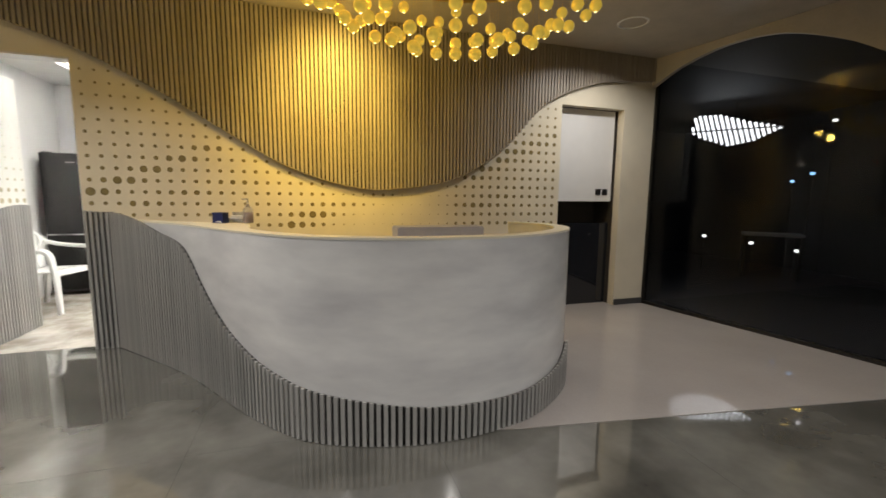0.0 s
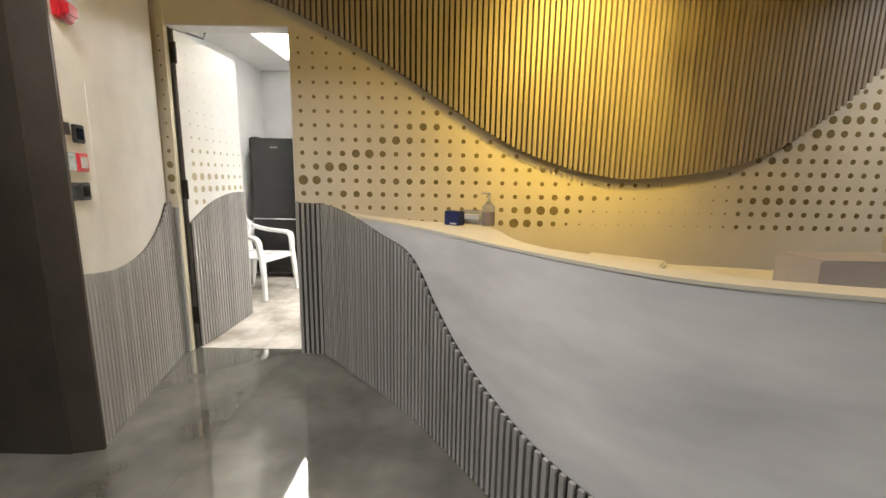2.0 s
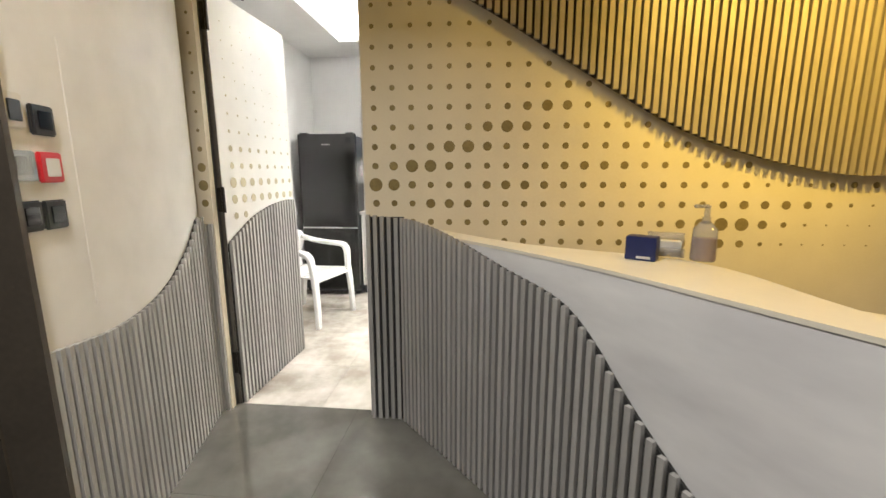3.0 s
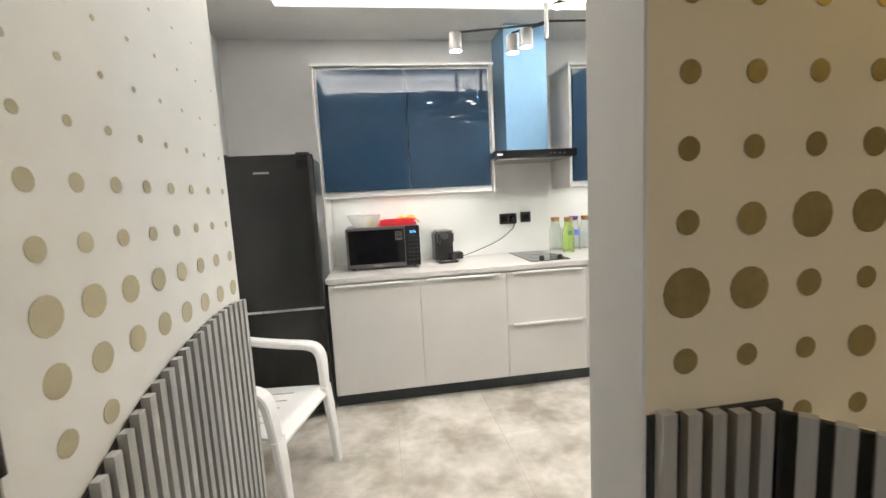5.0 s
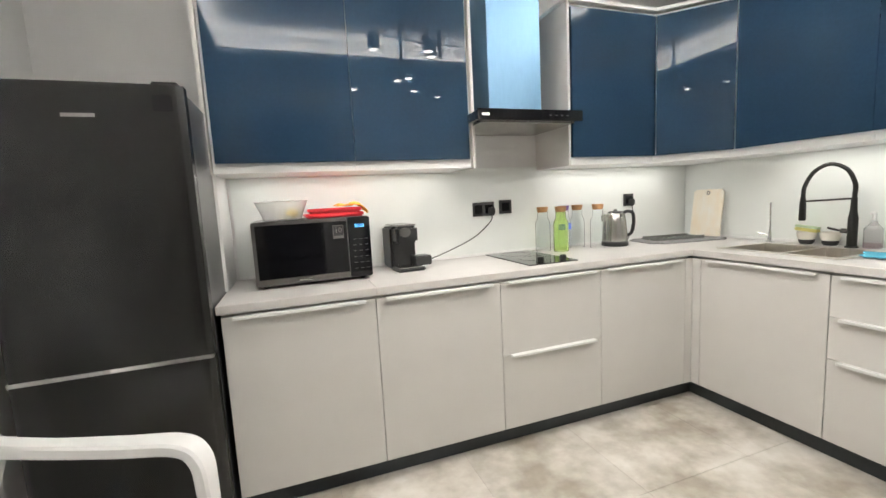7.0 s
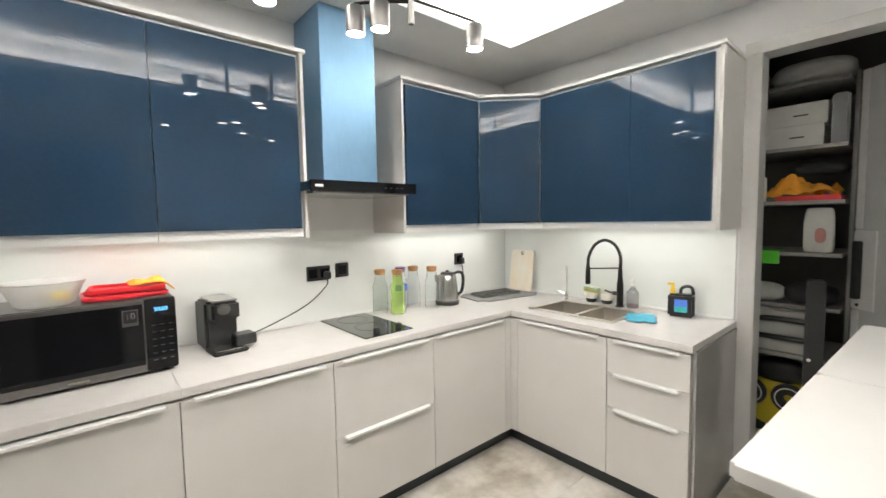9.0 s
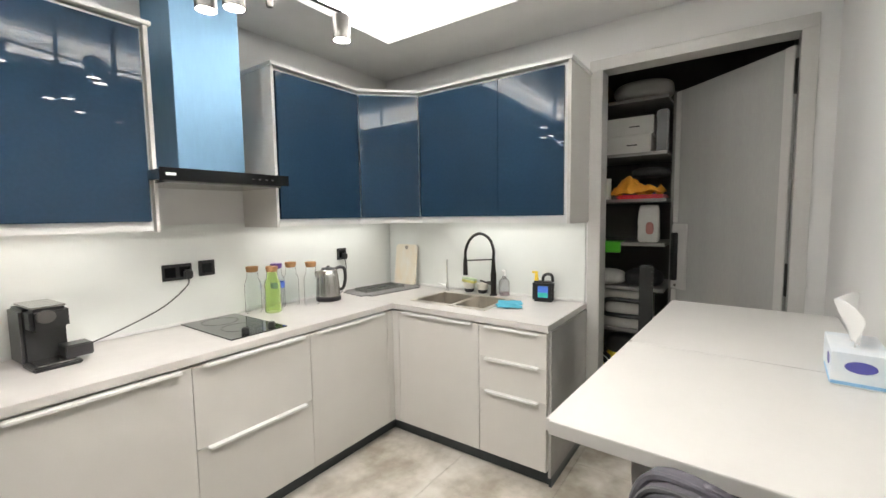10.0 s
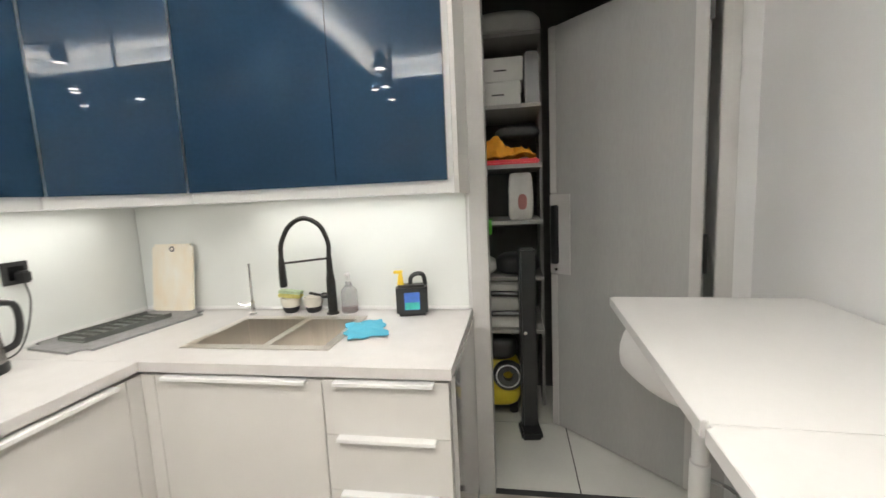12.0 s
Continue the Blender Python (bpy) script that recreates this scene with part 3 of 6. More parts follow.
base_cabinet(0.64, [(Z0, Z1, 0.035, 0.64)], pose(FX, 2.245, 0, 0, 0, -90), "pale grey base cabinet with one door under the sink", top=0.70)
base_cabinet(0.405, [(Z0, 0.478, 0, 0.405), (0.478, 0.668, 0, 0.405), (0.668, Z1, 0, 0.405)], pose(FX, 1.604, 0, 0, 0, -90), "pale grey base cabinet with three drawers", "drawer")
b = bm_box(1.5815, 1.6345, FY, FY + 0.03, 0.1015, 0.8505)
bm_box(FX, FX + 0.03, 2.2115, 2.2615, 0.1015, 0.8505, bm=b)
struct("corner_filler", b, FRONT, "pale grey filler strip in the cabinet corner", "trim")
struct("end_panel", bm_box(1.66, 2.288, 1.183, 1.198, 0.062, 0.862, 0.001), FRONT_SHINE, "glossy grey end panel of the cabinets", "panel")
struct("plinth_back", bm_box(-0.81, 1.70, 2.325, 2.34, 0, 0.097), PLINTH, "black plinth under the base cabinets", "plinth")
struct("plinth_right", bm_box(1.70, 1.715, 1.2, 2.34, 0, 0.097), PLINTH, "black plinth under the base cabinets", "plinth")
struct("plinth_end", bm_box(1.68, 2.288, 1.186, 1.2, 0, 0.060), PLINTH, "black plinth strip at the cabinet end", "plinth")

# worktop with a cut-out for the sink
SX0, SX1, SY0, SY1 = 1.765, 2.135, 1.645, 2.195
worktop = thing("worktop", "pale stone-look worktop along two walls", "worktop", pose(0, 0, 0))
part("slab", bm_box(-0.822, -0.2055, 2.25, KY1 - 0.001, 0.866, 0.90, 0.002), WORKTOP, worktop)
part("slab", bm_box(-0.2045, 1.622, 2.25, KY1 - 0.001, 0.866, 0.90, 0.002), WORKTOP, worktop)
b = bm_box(1.622, SX0, 1.188, KY1 - 0.001, 0.866, 0.90)
bm_box(SX1, KX1 - 0.001, 1.188, KY1 - 0.001, 0.866, 0.90, bm=b)
bm_box(SX0, SX1, 1.188, SY0, 0.866, 0.90, bm=b)
bm_box(SX0, SX1, SY1, KY1 - 0.001, 0.866, 0.90, bm=b)
part("slab", b, WORKTOP, worktop)
part("upstand", bm_box(-0.80, KX1 - 0.012, KY1 - 0.022, KY1 - 0.009, 0.90, 0.917, 0.004), WHITE, worktop, "white sealing strip")
part("upstand", bm_box(KX1 - 0.022, KX1 - 0.009, 1.20, KY1 - 0.022, 0.90, 0.917, 0.004), WHITE, worktop, "white sealing strip")
struct("splashback_back", bm_box(-0.80, KX1 - 0.009, KY1 - 0.008, KY1 - 0.0005, 0.9005, 1.44), GLASS_SPLASH, "white glossy glass splashback", "splashback")
struct("splashback_right", bm_box(KX1 - 0.008, KX1 - 0.0005, 1.20, KY1 - 0.009, 0.9005, 1.44), GLASS_SPLASH, "white glossy glass splashback", "splashback")
struct("filler_post", bm_box(-0.845, -0.815, 2.56, KY1 - 0.0005, 0.9005, 1.418, 0.001), WHITE, "white filler panel beside the fridge", "panel")

# ---------- wall cabinets ----------
UB, UT, UY = 1.42, 2.30, 2.532


def wall_cabinet(w, m, label, depth=0.338, left=0.0, right=0.0):
    o = thing("wall_cabinet", label, "kitchen cabinet", m, "wall cabinets")
    part("body", bm_box(0.001, w - 0.001, 0.019, depth, UB, UT - 0.001), WHITE, o)
    part("door", bm_box(left + 0.001, w - right - 0.001, 0.0, 0.018, 1.462, 2.282, 0.001), BLUE, o, "navy high-gloss door")
    return o


wall_cabinet(0.61, pose(-0.82, UY, 0), "navy high-gloss wall cabinet above the microwave", left=0.012)
wall_cabinet(0.605, pose(-0.21, UY, 0), "navy high-gloss wall cabinet beside the extractor hood", right=0.012)
wall_cabinet(0.625, pose(1.01, UY, 0), "navy high-gloss wall cabinet above the bottles", left=0.012)
wall_cabinet(0.61, pose(1.922, 2.24, 0, 0, 0, -90), "navy high-gloss wall cabinet above the sink", 0.366)
wall_cabinet(0.43, pose(1.922, 1.63, 0, 0, 0, -90), "narrow navy high-gloss wall cabinet at the end", 0.366, right=0.02)
o = thing("wall_cabinet", "navy high-gloss diagonal corner wall cabinet", "kitchen cabinet", pose(0, 0, 0), "wall cabinets")
part("body", bm_prism([(1.637, 2.552), (1.65, 2.545), (1.935, 2.257), (1.942, 2.243), (2.288, 2.243), (2.288, 2.872), (1.637, 2.872)], UB, UT - 0.001), WHITE, o)
dl = math.hypot(0.288, 0.292)
part("door", bm_box(0.004, dl - 0.004, -0.002, 0.016, 1.462, 2.282, 0.001), BLUE, o, "navy high-gloss door", pose(1.634, 2.532, 0, 0, 0, math.degrees(math.atan2(-0.292, 0.288))))
# white end panels and cornice
for x0, x1 in ((-0.838, -0.822), (0.397, 0.413), (0.992, 1.008)):
    struct("wall_cabinet_panel", bm_box(x0, x1, UY - 0.004, KY1 - 0.001, UB - 0.004, UT + 0.004, 0.001), FRONT, "pale end panel of the wall cabinets", "panel")
struct("wall_cabinet_panel_end", bm_box(1.918, KX1 - 0.001, 1.180, 1.197, UB - 0.004, UT + 0.004, 0.001), FRONT, "pale end panel of the wall cabinets", "panel")
struct("cornice_left", bm_box(-0.845, 0.425, UY - 0.014, KY1 - 0.001, UT + 0.005, UT + 0.023, 0.002), WHITE, "white cornice on the wall cabinets", "trim")
struct("cornice_right", bm_prism([(0.985, UY - 0.014), (1.628, UY - 0.014), (1.908, 2.236), (1.908, 1.172), (KX1 - 0.001, 1.172), (KX1 - 0.001, KY1 - 0.001), (0.985, KY1 - 0.001)], UT + 0.005, UT + 0.023), WHITE, "white cornice on the wall cabinets", "trim")

# ---------- extractor hood ----------
hood = thing("extractor_hood", "blue-filmed steel extractor hood with a black control strip", "extractor hood", pose(0.68, KY1 - 0.001, 1.63))
part("canopy", bm_box(-0.305, 0.305, -0.465, 0.0, 0.012, 0.056, 0.002), STEEL, hood, "flat steel canopy")
part("filter", bm_box(-0.28, 0.28, -0.44, -0.03, 0.0, 0.0115, 0.002), STEEL, hood, "steel grease filter")
strip_o = part("control_strip", bm_box(-0.307, 0.307, -0.475, -0.4655, 0.008, 0.062, 0.001), BLACK_GLOSS, hood, "black glass control strip")
part("badge", bm_box(-0.285, -0.245, -0.4765, -0.4752, 0.028, 0.040), WHITE, strip_o)
for k in range(4):
    part("button", bm_box(0.10 + k * 0.035, 0.112 + k * 0.035, -0.4765, -0.4752, 0.032, 0.036), GREY_METAL, strip_o)
part("chimney", bm_box(-0.165, 0.155, -0.318, -0.001, 0.0565, 0.965, 0.002), STEEL_BLUE, hood, "blue-filmed steel chimney")

# ---------- fridge ----------
fridge = thing("fridge", "graphite steel fridge freezer with two doors", "fridge", pose(-1.125, 2.18, 0))


def bm_fridge_door(z0, z1):
    pts = [(-0.298, 0.055), (-0.298, 0.012), (-0.285, 0.004)] + [(-0.27 + 0.54 * k / 8, -0.006 * math.sin(math.pi * k / 8)) for k in range(9)] + [(0.285, 0.004), (0.298, 0.012), (0.298, 0.055)]
    b = bm_prism(pts, z0, z1)
    return b


part("body", bm_box(-0.298, 0.298, 0.058, 0.66, 0.03, 1.672, 0.004), FRIDGE_SIDE, fridge)
up = part("upper_door", bm_fridge_door(0.745, 1.69), FRIDGE, fridge)
part("logo", bm_box(-0.045, 0.045, -0.0085, -0.0065, 1.58, 1.592), STEEL, up, "small bright logo bar")
part("display", bm_box(0.205, 0.262, -0.0045, -0.0015, 1.605, 1.655, 0.001), BLACK_GLOSS, up, "black sticker")
part("grip", bm_box(-0.296, 0.296, -0.004, 0.03, 0.7295, 0.7445, 0.002), CHROME, up, "bright grip strip")
part("lower_door", bm_fridge_door(0.07, 0.728), FRIDGE, fridge)
for x in (-0.24, 0.24):
    part("foot", bm_cyl(0.02, 0.0, 0.03, x, 0.12, n=12), BLACK, fridge)
for x in (-0.24, 0.24):
    part("hinge_cover", bm_box(x - 0.04, x + 0.04, 0.02, 0.10, 1.6905, 1.705, 0.004), BLACK, fridge)

# ---------- ceiling lamp with cans ----------
GLOW = mat("lamp_glow", (1.0, 0.97, 0.92), 0.5, vary=0.0, emit=130.0)


def ceiling_spotlight(hub, cans):
    """A rod from the ceiling that carries bars with a shaded can at each end."""
    o = thing("ceiling_spotlight", "dark metal ceiling lamp with lit cans on crossing bars", "ceiling lamp", pose(hub[0], hub[1], 2.82), "ceiling spotlights")
    part("rose", bm_cyl(0.06, -0.025, 0.0, n=24, bevel=0.004), BLACK_METAL, o)
    part("rod", bm_cyl(0.012, -0.61, -0.025, n=14, bevel=0.002), GREY_METAL, o)
    zb, zt = CAN_Z - 2.82, -0.53
    for k, (x, y) in enumerate(cans):
        p = Vector((x - hub[0], y - hub[1], zt + 0.012 * (k % 2)))
        part("bar", bm_tube([(0, 0, p.z), p], 0.006, n=8, steps=1), BLACK_METAL, o)
        can = part("can", bm_lathe([(0.031, zb + 0.010), (0.0335, zb), (0.036, zb), (0.036, zb + 0.092), (0.033, zb + 0.097), (0.0, zb + 0.097)], 26, p.x, p.y), GREY_METAL, o)
        part("stem", bm_cyl(0.006, zb + 0.0975, p.z + 0.004, p.x, p.y, n=10), BLACK_METAL, can)
        part("lens", bm_cyl(0.0305, zb + 0.004, zb + 0.0098, p.x, p.y, n=24), GLOW, can, "glowing lens")


for hub, cans in FIXTURES:
    ceiling_spotlight(hub, cans)

# ---------- things on the worktop ----------
T = 0.90


def text_part(s, size, m, material, parent, name="lettering"):
    c = bpy.data.curves.new(name, "FONT")
    c.body, c.size, c.align_x, c.align_y, c.extrude = s, size, "CENTER", "CENTER", 0.0004
    tmp = bpy.data.objects.new("tmp", c)
    me = bpy.data.meshes.new_from_object(tmp)
    bpy.data.objects.remove(tmp)
    me.materials.append(material)
    return part_mesh(name, me, parent, m)


BLUE_LED = mat("blue_display", (0.12, 0.5, 1.0), 0.4, vary=0.0, emit=2.2)
micro = thing("microwave", "black and steel microwave oven with blue clock", "microwave", pose(-0.432, 2.495, T, 0, 0, 1.5))
part("body", bm_box(-0.26, 0.26, 0.022, 0.36, 0.012, 0.302, 0.004), GREY_METAL, micro, "dark steel casing")
md = part("door", bm_box(-0.26, 0.155, 0.0, 0.0215, 0.014, 0.300, 0.004), GREY_METAL, micro)
part("window", bm_box(-0.245, 0.150, -0.003, -0.0003, 0.045, 0.285, 0.001), BLACK_GLOSS, md, "black glass window")
part("logo", bm_box(-0.08, -0.02, -0.0022, -0.0003, 0.026, 0.033), STEEL, md)
st = part("sticker", bm_box(0.085, 0.135, -0.0045, -0.0032, 0.205, 0.268), GREY_METAL, md, "black and white guarantee sticker")
part("sticker_field", bm_box(0.089, 0.131, -0.0055, -0.0047, 0.218, 0.264), BLACK, st)
text_part("10", 0.034, pose(0.110, -0.0060, 0.243, 90, 0, 0), STEEL, st)
panel = part("control_panel", bm_box(0.156, 0.26, 0.0, 0.0215, 0.014, 0.300, 0.004), BLACK_GLOSS, micro)
text_part("20:03", 0.021, pose(0.210, -0.0012, 0.258, 90, 0, 0), BLUE_LED, panel, "clock")
for r in range(6):
    for c in range(3):
        part("key", bm_box(0.176 + c * 0.028, 0.190 + c * 0.028, -0.0012, -0.0001, 0.055 + r * 0.028, 0.0575 + r * 0.028), GREY_METAL, panel)
for x in (-0.22, 0.22):
    for y in (0.05, 0.32):
        part("foot", bm_cyl(0.012, 0.0, 0.012, x, y, n=10), BLACK, micro)

CLEAR = mat("clear_plastic", (0.80, 0.80, 0.80), 0.12, vary=0.02, trans=0.75)
RED = mat("red_plastic", (0.62, 0.02, 0.03), 0.35, vary=0.08)
ORANGE = mat("orange_cloth", (0.85, 0.36, 0.03), 0.8, vary=0.1, bump=0.4)
YELLOW = mat("yellow_plastic", (0.85, 0.60, 0.05), 0.4, vary=0.05)
FROSTED = mat("milky_clear_plastic", (0.88, 0.88, 0.87), 0.28, vary=0.02, trans=0.85, spec=0.3, ior=1.12)
bowl = thing("plastic_bowl", "clear plastic bowl standing on the microwave", "bowl", pose(-0.56, 2.64, T + 0.302))
part("shell", bm_lathe([(0.0, 0.0), (0.075, 0.0), (0.085, 0.006), (0.118, 0.085), (0.124, 0.088), (0.120, 0.090), (0.114, 0.086), (0.080, 0.009), (0.0, 0.006)], 32), FROSTED, bowl)
part("lemon_slice", bm_lathe([(0.0, 0.0), (0.026, 0.008), (0.032, 0.018), (0.02, 0.034), (0.0, 0.038)], 14, 0.045, -0.02), YELLOW, bowl, "yellow fruit piece", pose(0, 0, 0.009))
tray = thing("red_tray", "red plastic trays stacked on the microwave", "tray", pose(-0.325, 2.645, T + 0.302))
for k, (rot, w) in enumerate(((2, 0.13), (-5, 0.12))):
    b = bm_box(-w, w, -0.085, 0.085, 0.0, 0.010, 0.004)
    bm_box(-w, w, -0.092, -0.083, 0.006, 0.022, 0.003, bm=b)
    bm_box(-w, w, 0.083, 0.092, 0.006, 0.022, 0.003, bm=b)
    bm_box(-w - 0.007, -w + 0.004, -0.09, 0.09, 0.006, 0.022, 0.003, bm=b)
    bm_box(w - 0.004, w + 0.007, -0.09, 0.09, 0.006, 0.022, 0.003, bm=b)
    part("tray_layer", b, RED, tray, "", pose(0.01 * k, 0, 0.0005 + 0.023 * k, 0, 0, rot))


def bm_cloth(w, d, h, seed, n=16, sag=None):
    """A crumpled cloth lying flat, thin but solid."""
    b = bmesh.new()
    bmesh.ops.create_grid(b, x_segments=n, y_segments=n, size=0.5)
    for v in b.verts:
        p = v.co.copy()
        z = h * (0.5 + noise.noise(Vector((p.x * 3 + seed, p.y * 3, seed)))) + 0.4 * h * noise.noise(Vector((p.x * 9, p.y * 9 + seed, 0)))
        e = 1 - max(abs(p.x), abs(p.y)) * 2
        v.co = Vector((p.x * w + 0.02 * noise.noise(Vector((p.y * 4, seed, 1))), p.y * d + 0.02 * noise.noise(Vector((p.x * 4, seed, 2))), max(0.001, z * (0.35 + 0.65 * min(1, e * 3)))))
        if sag:
            v.co.z -= sag(v.co.x, v.co.y)
    geo = bmesh.ops.extrude_face_region(b, geom=b.faces[:])
    for v in geo["geom"]:
        if isinstance(v, bmesh.types.BMVert):
            v.co.z += 0.003
    bmesh.ops.recalc_face_normals(b, faces=b.faces[:])
    return b


rag = thing("orange_cloth", "orange cloth draped over the red trays", "cloth", pose(-0.235, 2.64, T + 0.352))
part("fabric", bm_cloth(0.15, 0.14, 0.020, 4.0, sag=lambda x, y: 0.9 * max(0.0, x - 0.035)), ORANGE, rag)

coffee = thing("coffee_machine", "small black capsule coffee machine with chrome lever", "coffee machine", pose(0.025, 2.70, T, 0, 0, 4) @ Matrix.Diagonal((1, 1, 0.86, 1)))
b = bm_box(-0.065, 0.075, -0.02, 0.14, 0.0, 0.265, 0.012)
bm_box(-0.07, 0.08, -0.15, -0.021, 0.0, 0.022, 0.006, bm=b)
part("body", b, BLACK, coffee)
part("head", bm_box(-0.055, 0.065, -0.10, -0.0205, 0.165, 0.27, 0.014), BLACK, coffee, "black brewing head")
part("lever", bm_cyl(0.030, -0.115, -0.1005, -0.01, 0.235, n=24, bevel=0.004, m=pose(0, 0, 0.0) @ Matrix(((1, 0, 0, 0), (0, 0, 1, 0), (0, 1, 0, 0), (0, 0, 0, 1)))), GREY_METAL, coffee, "round grey lever")
part("top_plate", bm_box(-0.05, 0.06, -0.09, 0.12, 0.271, 0.280, 0.004), STEEL, coffee, "steel top plate")
part("drip_grid", bm_box(-0.055, 0.065, -0.14, -0.03, 0.0225, 0.026, 0.001), STEEL, coffee)
part("capsule_bin", bm_box(0.035, 0.125, -0.125, -0.04, 0.0265, 0.085, 0.005), BLACK, coffee)

HOB_GLASS = mat("hob_glass", (0.014, 0.014, 0.012), 0.07, vary=0.1, spec=0.6, coat=0.5)
hob = thing("hob", "black glass domino hob with two knobs", "hob", pose(0.745, 2.59, T))
part("glass", bm_box(-0.15, 0.15, -0.26, 0.26, 0.0, 0.006, 0.002), HOB_GLASS, hob)
RING = mat("hob_ring", (0.04, 0.04, 0.04), 0.3, vary=0.1)
for y in (-0.07, 0.14):
    part("ring", bm_lathe([(0.086, 0.0062), (0.090, 0.0062), (0.090, 0.0067), (0.086, 0.0067), (0.086, 0.0062)], 40, 0, y), RING, hob)
for x in (-0.045, 0.095):
    part("knob", bm_cyl(0.020, 0.0062, 0.032, x, -0.20, r2=0.017, n=20, bevel=0.003), BLACK, hob)


def socket(x, z, w, n, m=None, label="black wall socket on the splashback"):
    o = thing("wall_socket", label, "wall socket", m if m is not None else pose(x, KY1 - 0.0085, z))
    part("plate", bm_box(-w / 2, w / 2, -0.010, 0.0, -0.043, 0.043, 0.002), BLACK, o)
    for k in range(n):
        c = (k - (n - 1) / 2) * 0.072
        part("insert", bm_box(c - 0.026, c + 0.026, -0.0115, -0.0102, -0.026, 0.026, 0.0005), BLACK_GLOSS, o)
    return o


socket(0.60, 1.188, 0.145, 2, label="black double wall socket on the splashback")
socket(0.752, 1.195, 0.086, 1, label="black single wall socket on the splashback")
socket(1.735, 1.19, 0.086, 1, label="black wall socket with the kettle's plug")


def plug(x, z, path, r, label):
    o = thing("power_cord", label, "cable", pose(0, 0, 0))
    part("plug", bm_box(x - 0.02, x + 0.02, KY1 - 0.052, KY1 - 0.0205, z - 0.024, z + 0.022, 0.006), BLACK, o)
    part("cord", bm_tube(path, r, n=8, steps=8), BLACK, o)


plug(0.645, 1.175, [(0.645, 2.835, 1.152), (0.63, 2.83, 1.11), (0.50, 2.81, 1.02), (0.30, 2.80, 0.945), (0.16, 2.80, 0.908), (0.10, 2.79, 0.915)], 0.0035, "black power cord of the coffee machine")
plug(1.745, 1.175, [(1.745, 2.835, 1.15), (1.75, 2.83, 1.08), (1.72, 2.82, 0.98), (1.66, 2.79, 0.915), (1.58, 2.76, 0.905), (1.53, 2.74, 0.906)], 0.003, "thin power cord of the kettle")

# glass bottles
CORK = mat("cork", (0.36, 0.19, 0.08), 0.85, vary=0.2, scale=60, fine=200, bump=0.4)
PURPLE = mat("purple_plastic", (0.10, 0.04, 0.22), 0.4, vary=0.05)
GREEN_DRINK = mat("green_bottle_glass", (0.68, 0.90, 0.32), 0.05, vary=0.04, trans=0.85, ior=1.15)
WATER_GLASS = mat("bottle_glass", (0.95, 0.98, 0.98), 0.04, vary=0.0, trans=1.0, ior=1.06)
BLUE_PRINT = mat("blue_print", (0.08, 0.18, 0.70), 0.4, vary=0.05)
for x, y, body, top, label in ((0.985, 2.80, WATER_GLASS, CORK, "clear glass bottle with cork stopper"), (1.055, 2.705, GREEN_DRINK, CORK, "green bottle with cork stopper"), (1.155, 2.815, WATER_GLASS, PURPLE, "clear bottle with purple cap and blue print"), (1.25, 2.80, WATER_GLASS, CORK, "clear glass bottle with cork stopper"), (1.325, 2.69, WATER_GLASS, CORK, "clear glass bottle with cork stopper")):
    o = thing("bottle", label, "bottle", pose(x, y, T), "bottles on the worktop")
    part("glass", bm_lathe([(0.0, 0.0), (0.042, 0.0), (0.047, 0.006), (0.047, 0.165), (0.044, 0.185), (0.033, 0.206), (0.031, 0.242), (0.033, 0.246)], 28), body, o)
    part("stopper", bm_cyl(0.031, 0.2465, 0.280, n=22, r2=0.037, bevel=0.003), top, o)
    if top is PURPLE:
        part("print", bm_lathe([(0.0477, 0.125), (0.0477, 0.163), (0.0483, 0.163), (0.0483, 0.125), (0.0477, 0.125)], 28), BLUE_PRINT, o, "blue printed band")

kettle = thing("kettle", "brushed steel electric kettle with black handle", "kettle", pose(1.475, 2.70, T, 0, 0, -20))
part("base", bm_lathe([(0.0, 0.0), (0.078, 0.0), (0.080, 0.004), (0.080, 0.026), (0.074, 0.032), (0.0, 0.032)], 32), BLACK, kettle)
part("body", bm_lathe([(0.0, 0.0325), (0.074, 0.0325), (0.075, 0.05), (0.066, 0.16), (0.058, 0.205), (0.052, 0.212), (0.0, 0.214)], 32), STEEL, kettle)
part("lid", bm_lathe([(0.0, 0.2145), (0.048, 0.2145), (0.044, 0.224), (0.012, 0.228), (0.010, 0.238), (0.0, 0.240)], 28), BLACK, kettle)
part("handle", bm_tube([(0.050, 0, 0.212), (0.085, 0, 0.222), (0.115, 0, 0.205), (0.120, 0, 0.14), (0.105, 0, 0.08), (0.073, 0, 0.062)], 0.011, n=10, steps=6), BLACK, kettle)
part("spout", bm_prism([(-0.085, -0.004), (-0.085, 0.004), (-0.05, 0.03), (-0.05, -0.03)], 0.165, 0.208), STEEL, kettle)

MATGREY = mat("grey_drying_mat", (0.22, 0.215, 0.215), 0.75, vary=0.12, scale=30, fine=220, bump=0.5)
RACK = mat("dark_rack_plastic", (0.13, 0.135, 0.125), 0.4, vary=0.1)
dm = thing("drying_mat", "dark grey drying mat with a low plastic rack", "drying mat", pose(1.965, 2.655, T, 0, 0, -9))
b = bm_box(-0.285, 0.285, -0.165, 0.165, 0.0, 0.009)
vert = [e for e in b.edges if abs(e.verts[0].co.z - e.verts[1].co.z) > 0.005]
bmesh.ops.bevel(b, geom=vert, offset=0.05, segments=5, affect="EDGES")
part("mat", b, MATGREY, dm)
b = bm_box(-0.20, 0.16, -0.06, 0.09, 0.0095, 0.014)
for k in range(9):
    bm_box(-0.195 + k * 0.042, -0.188 + k * 0.042, -0.055, 0.085, 0.0142, 0.024, 0.001, bm=b)
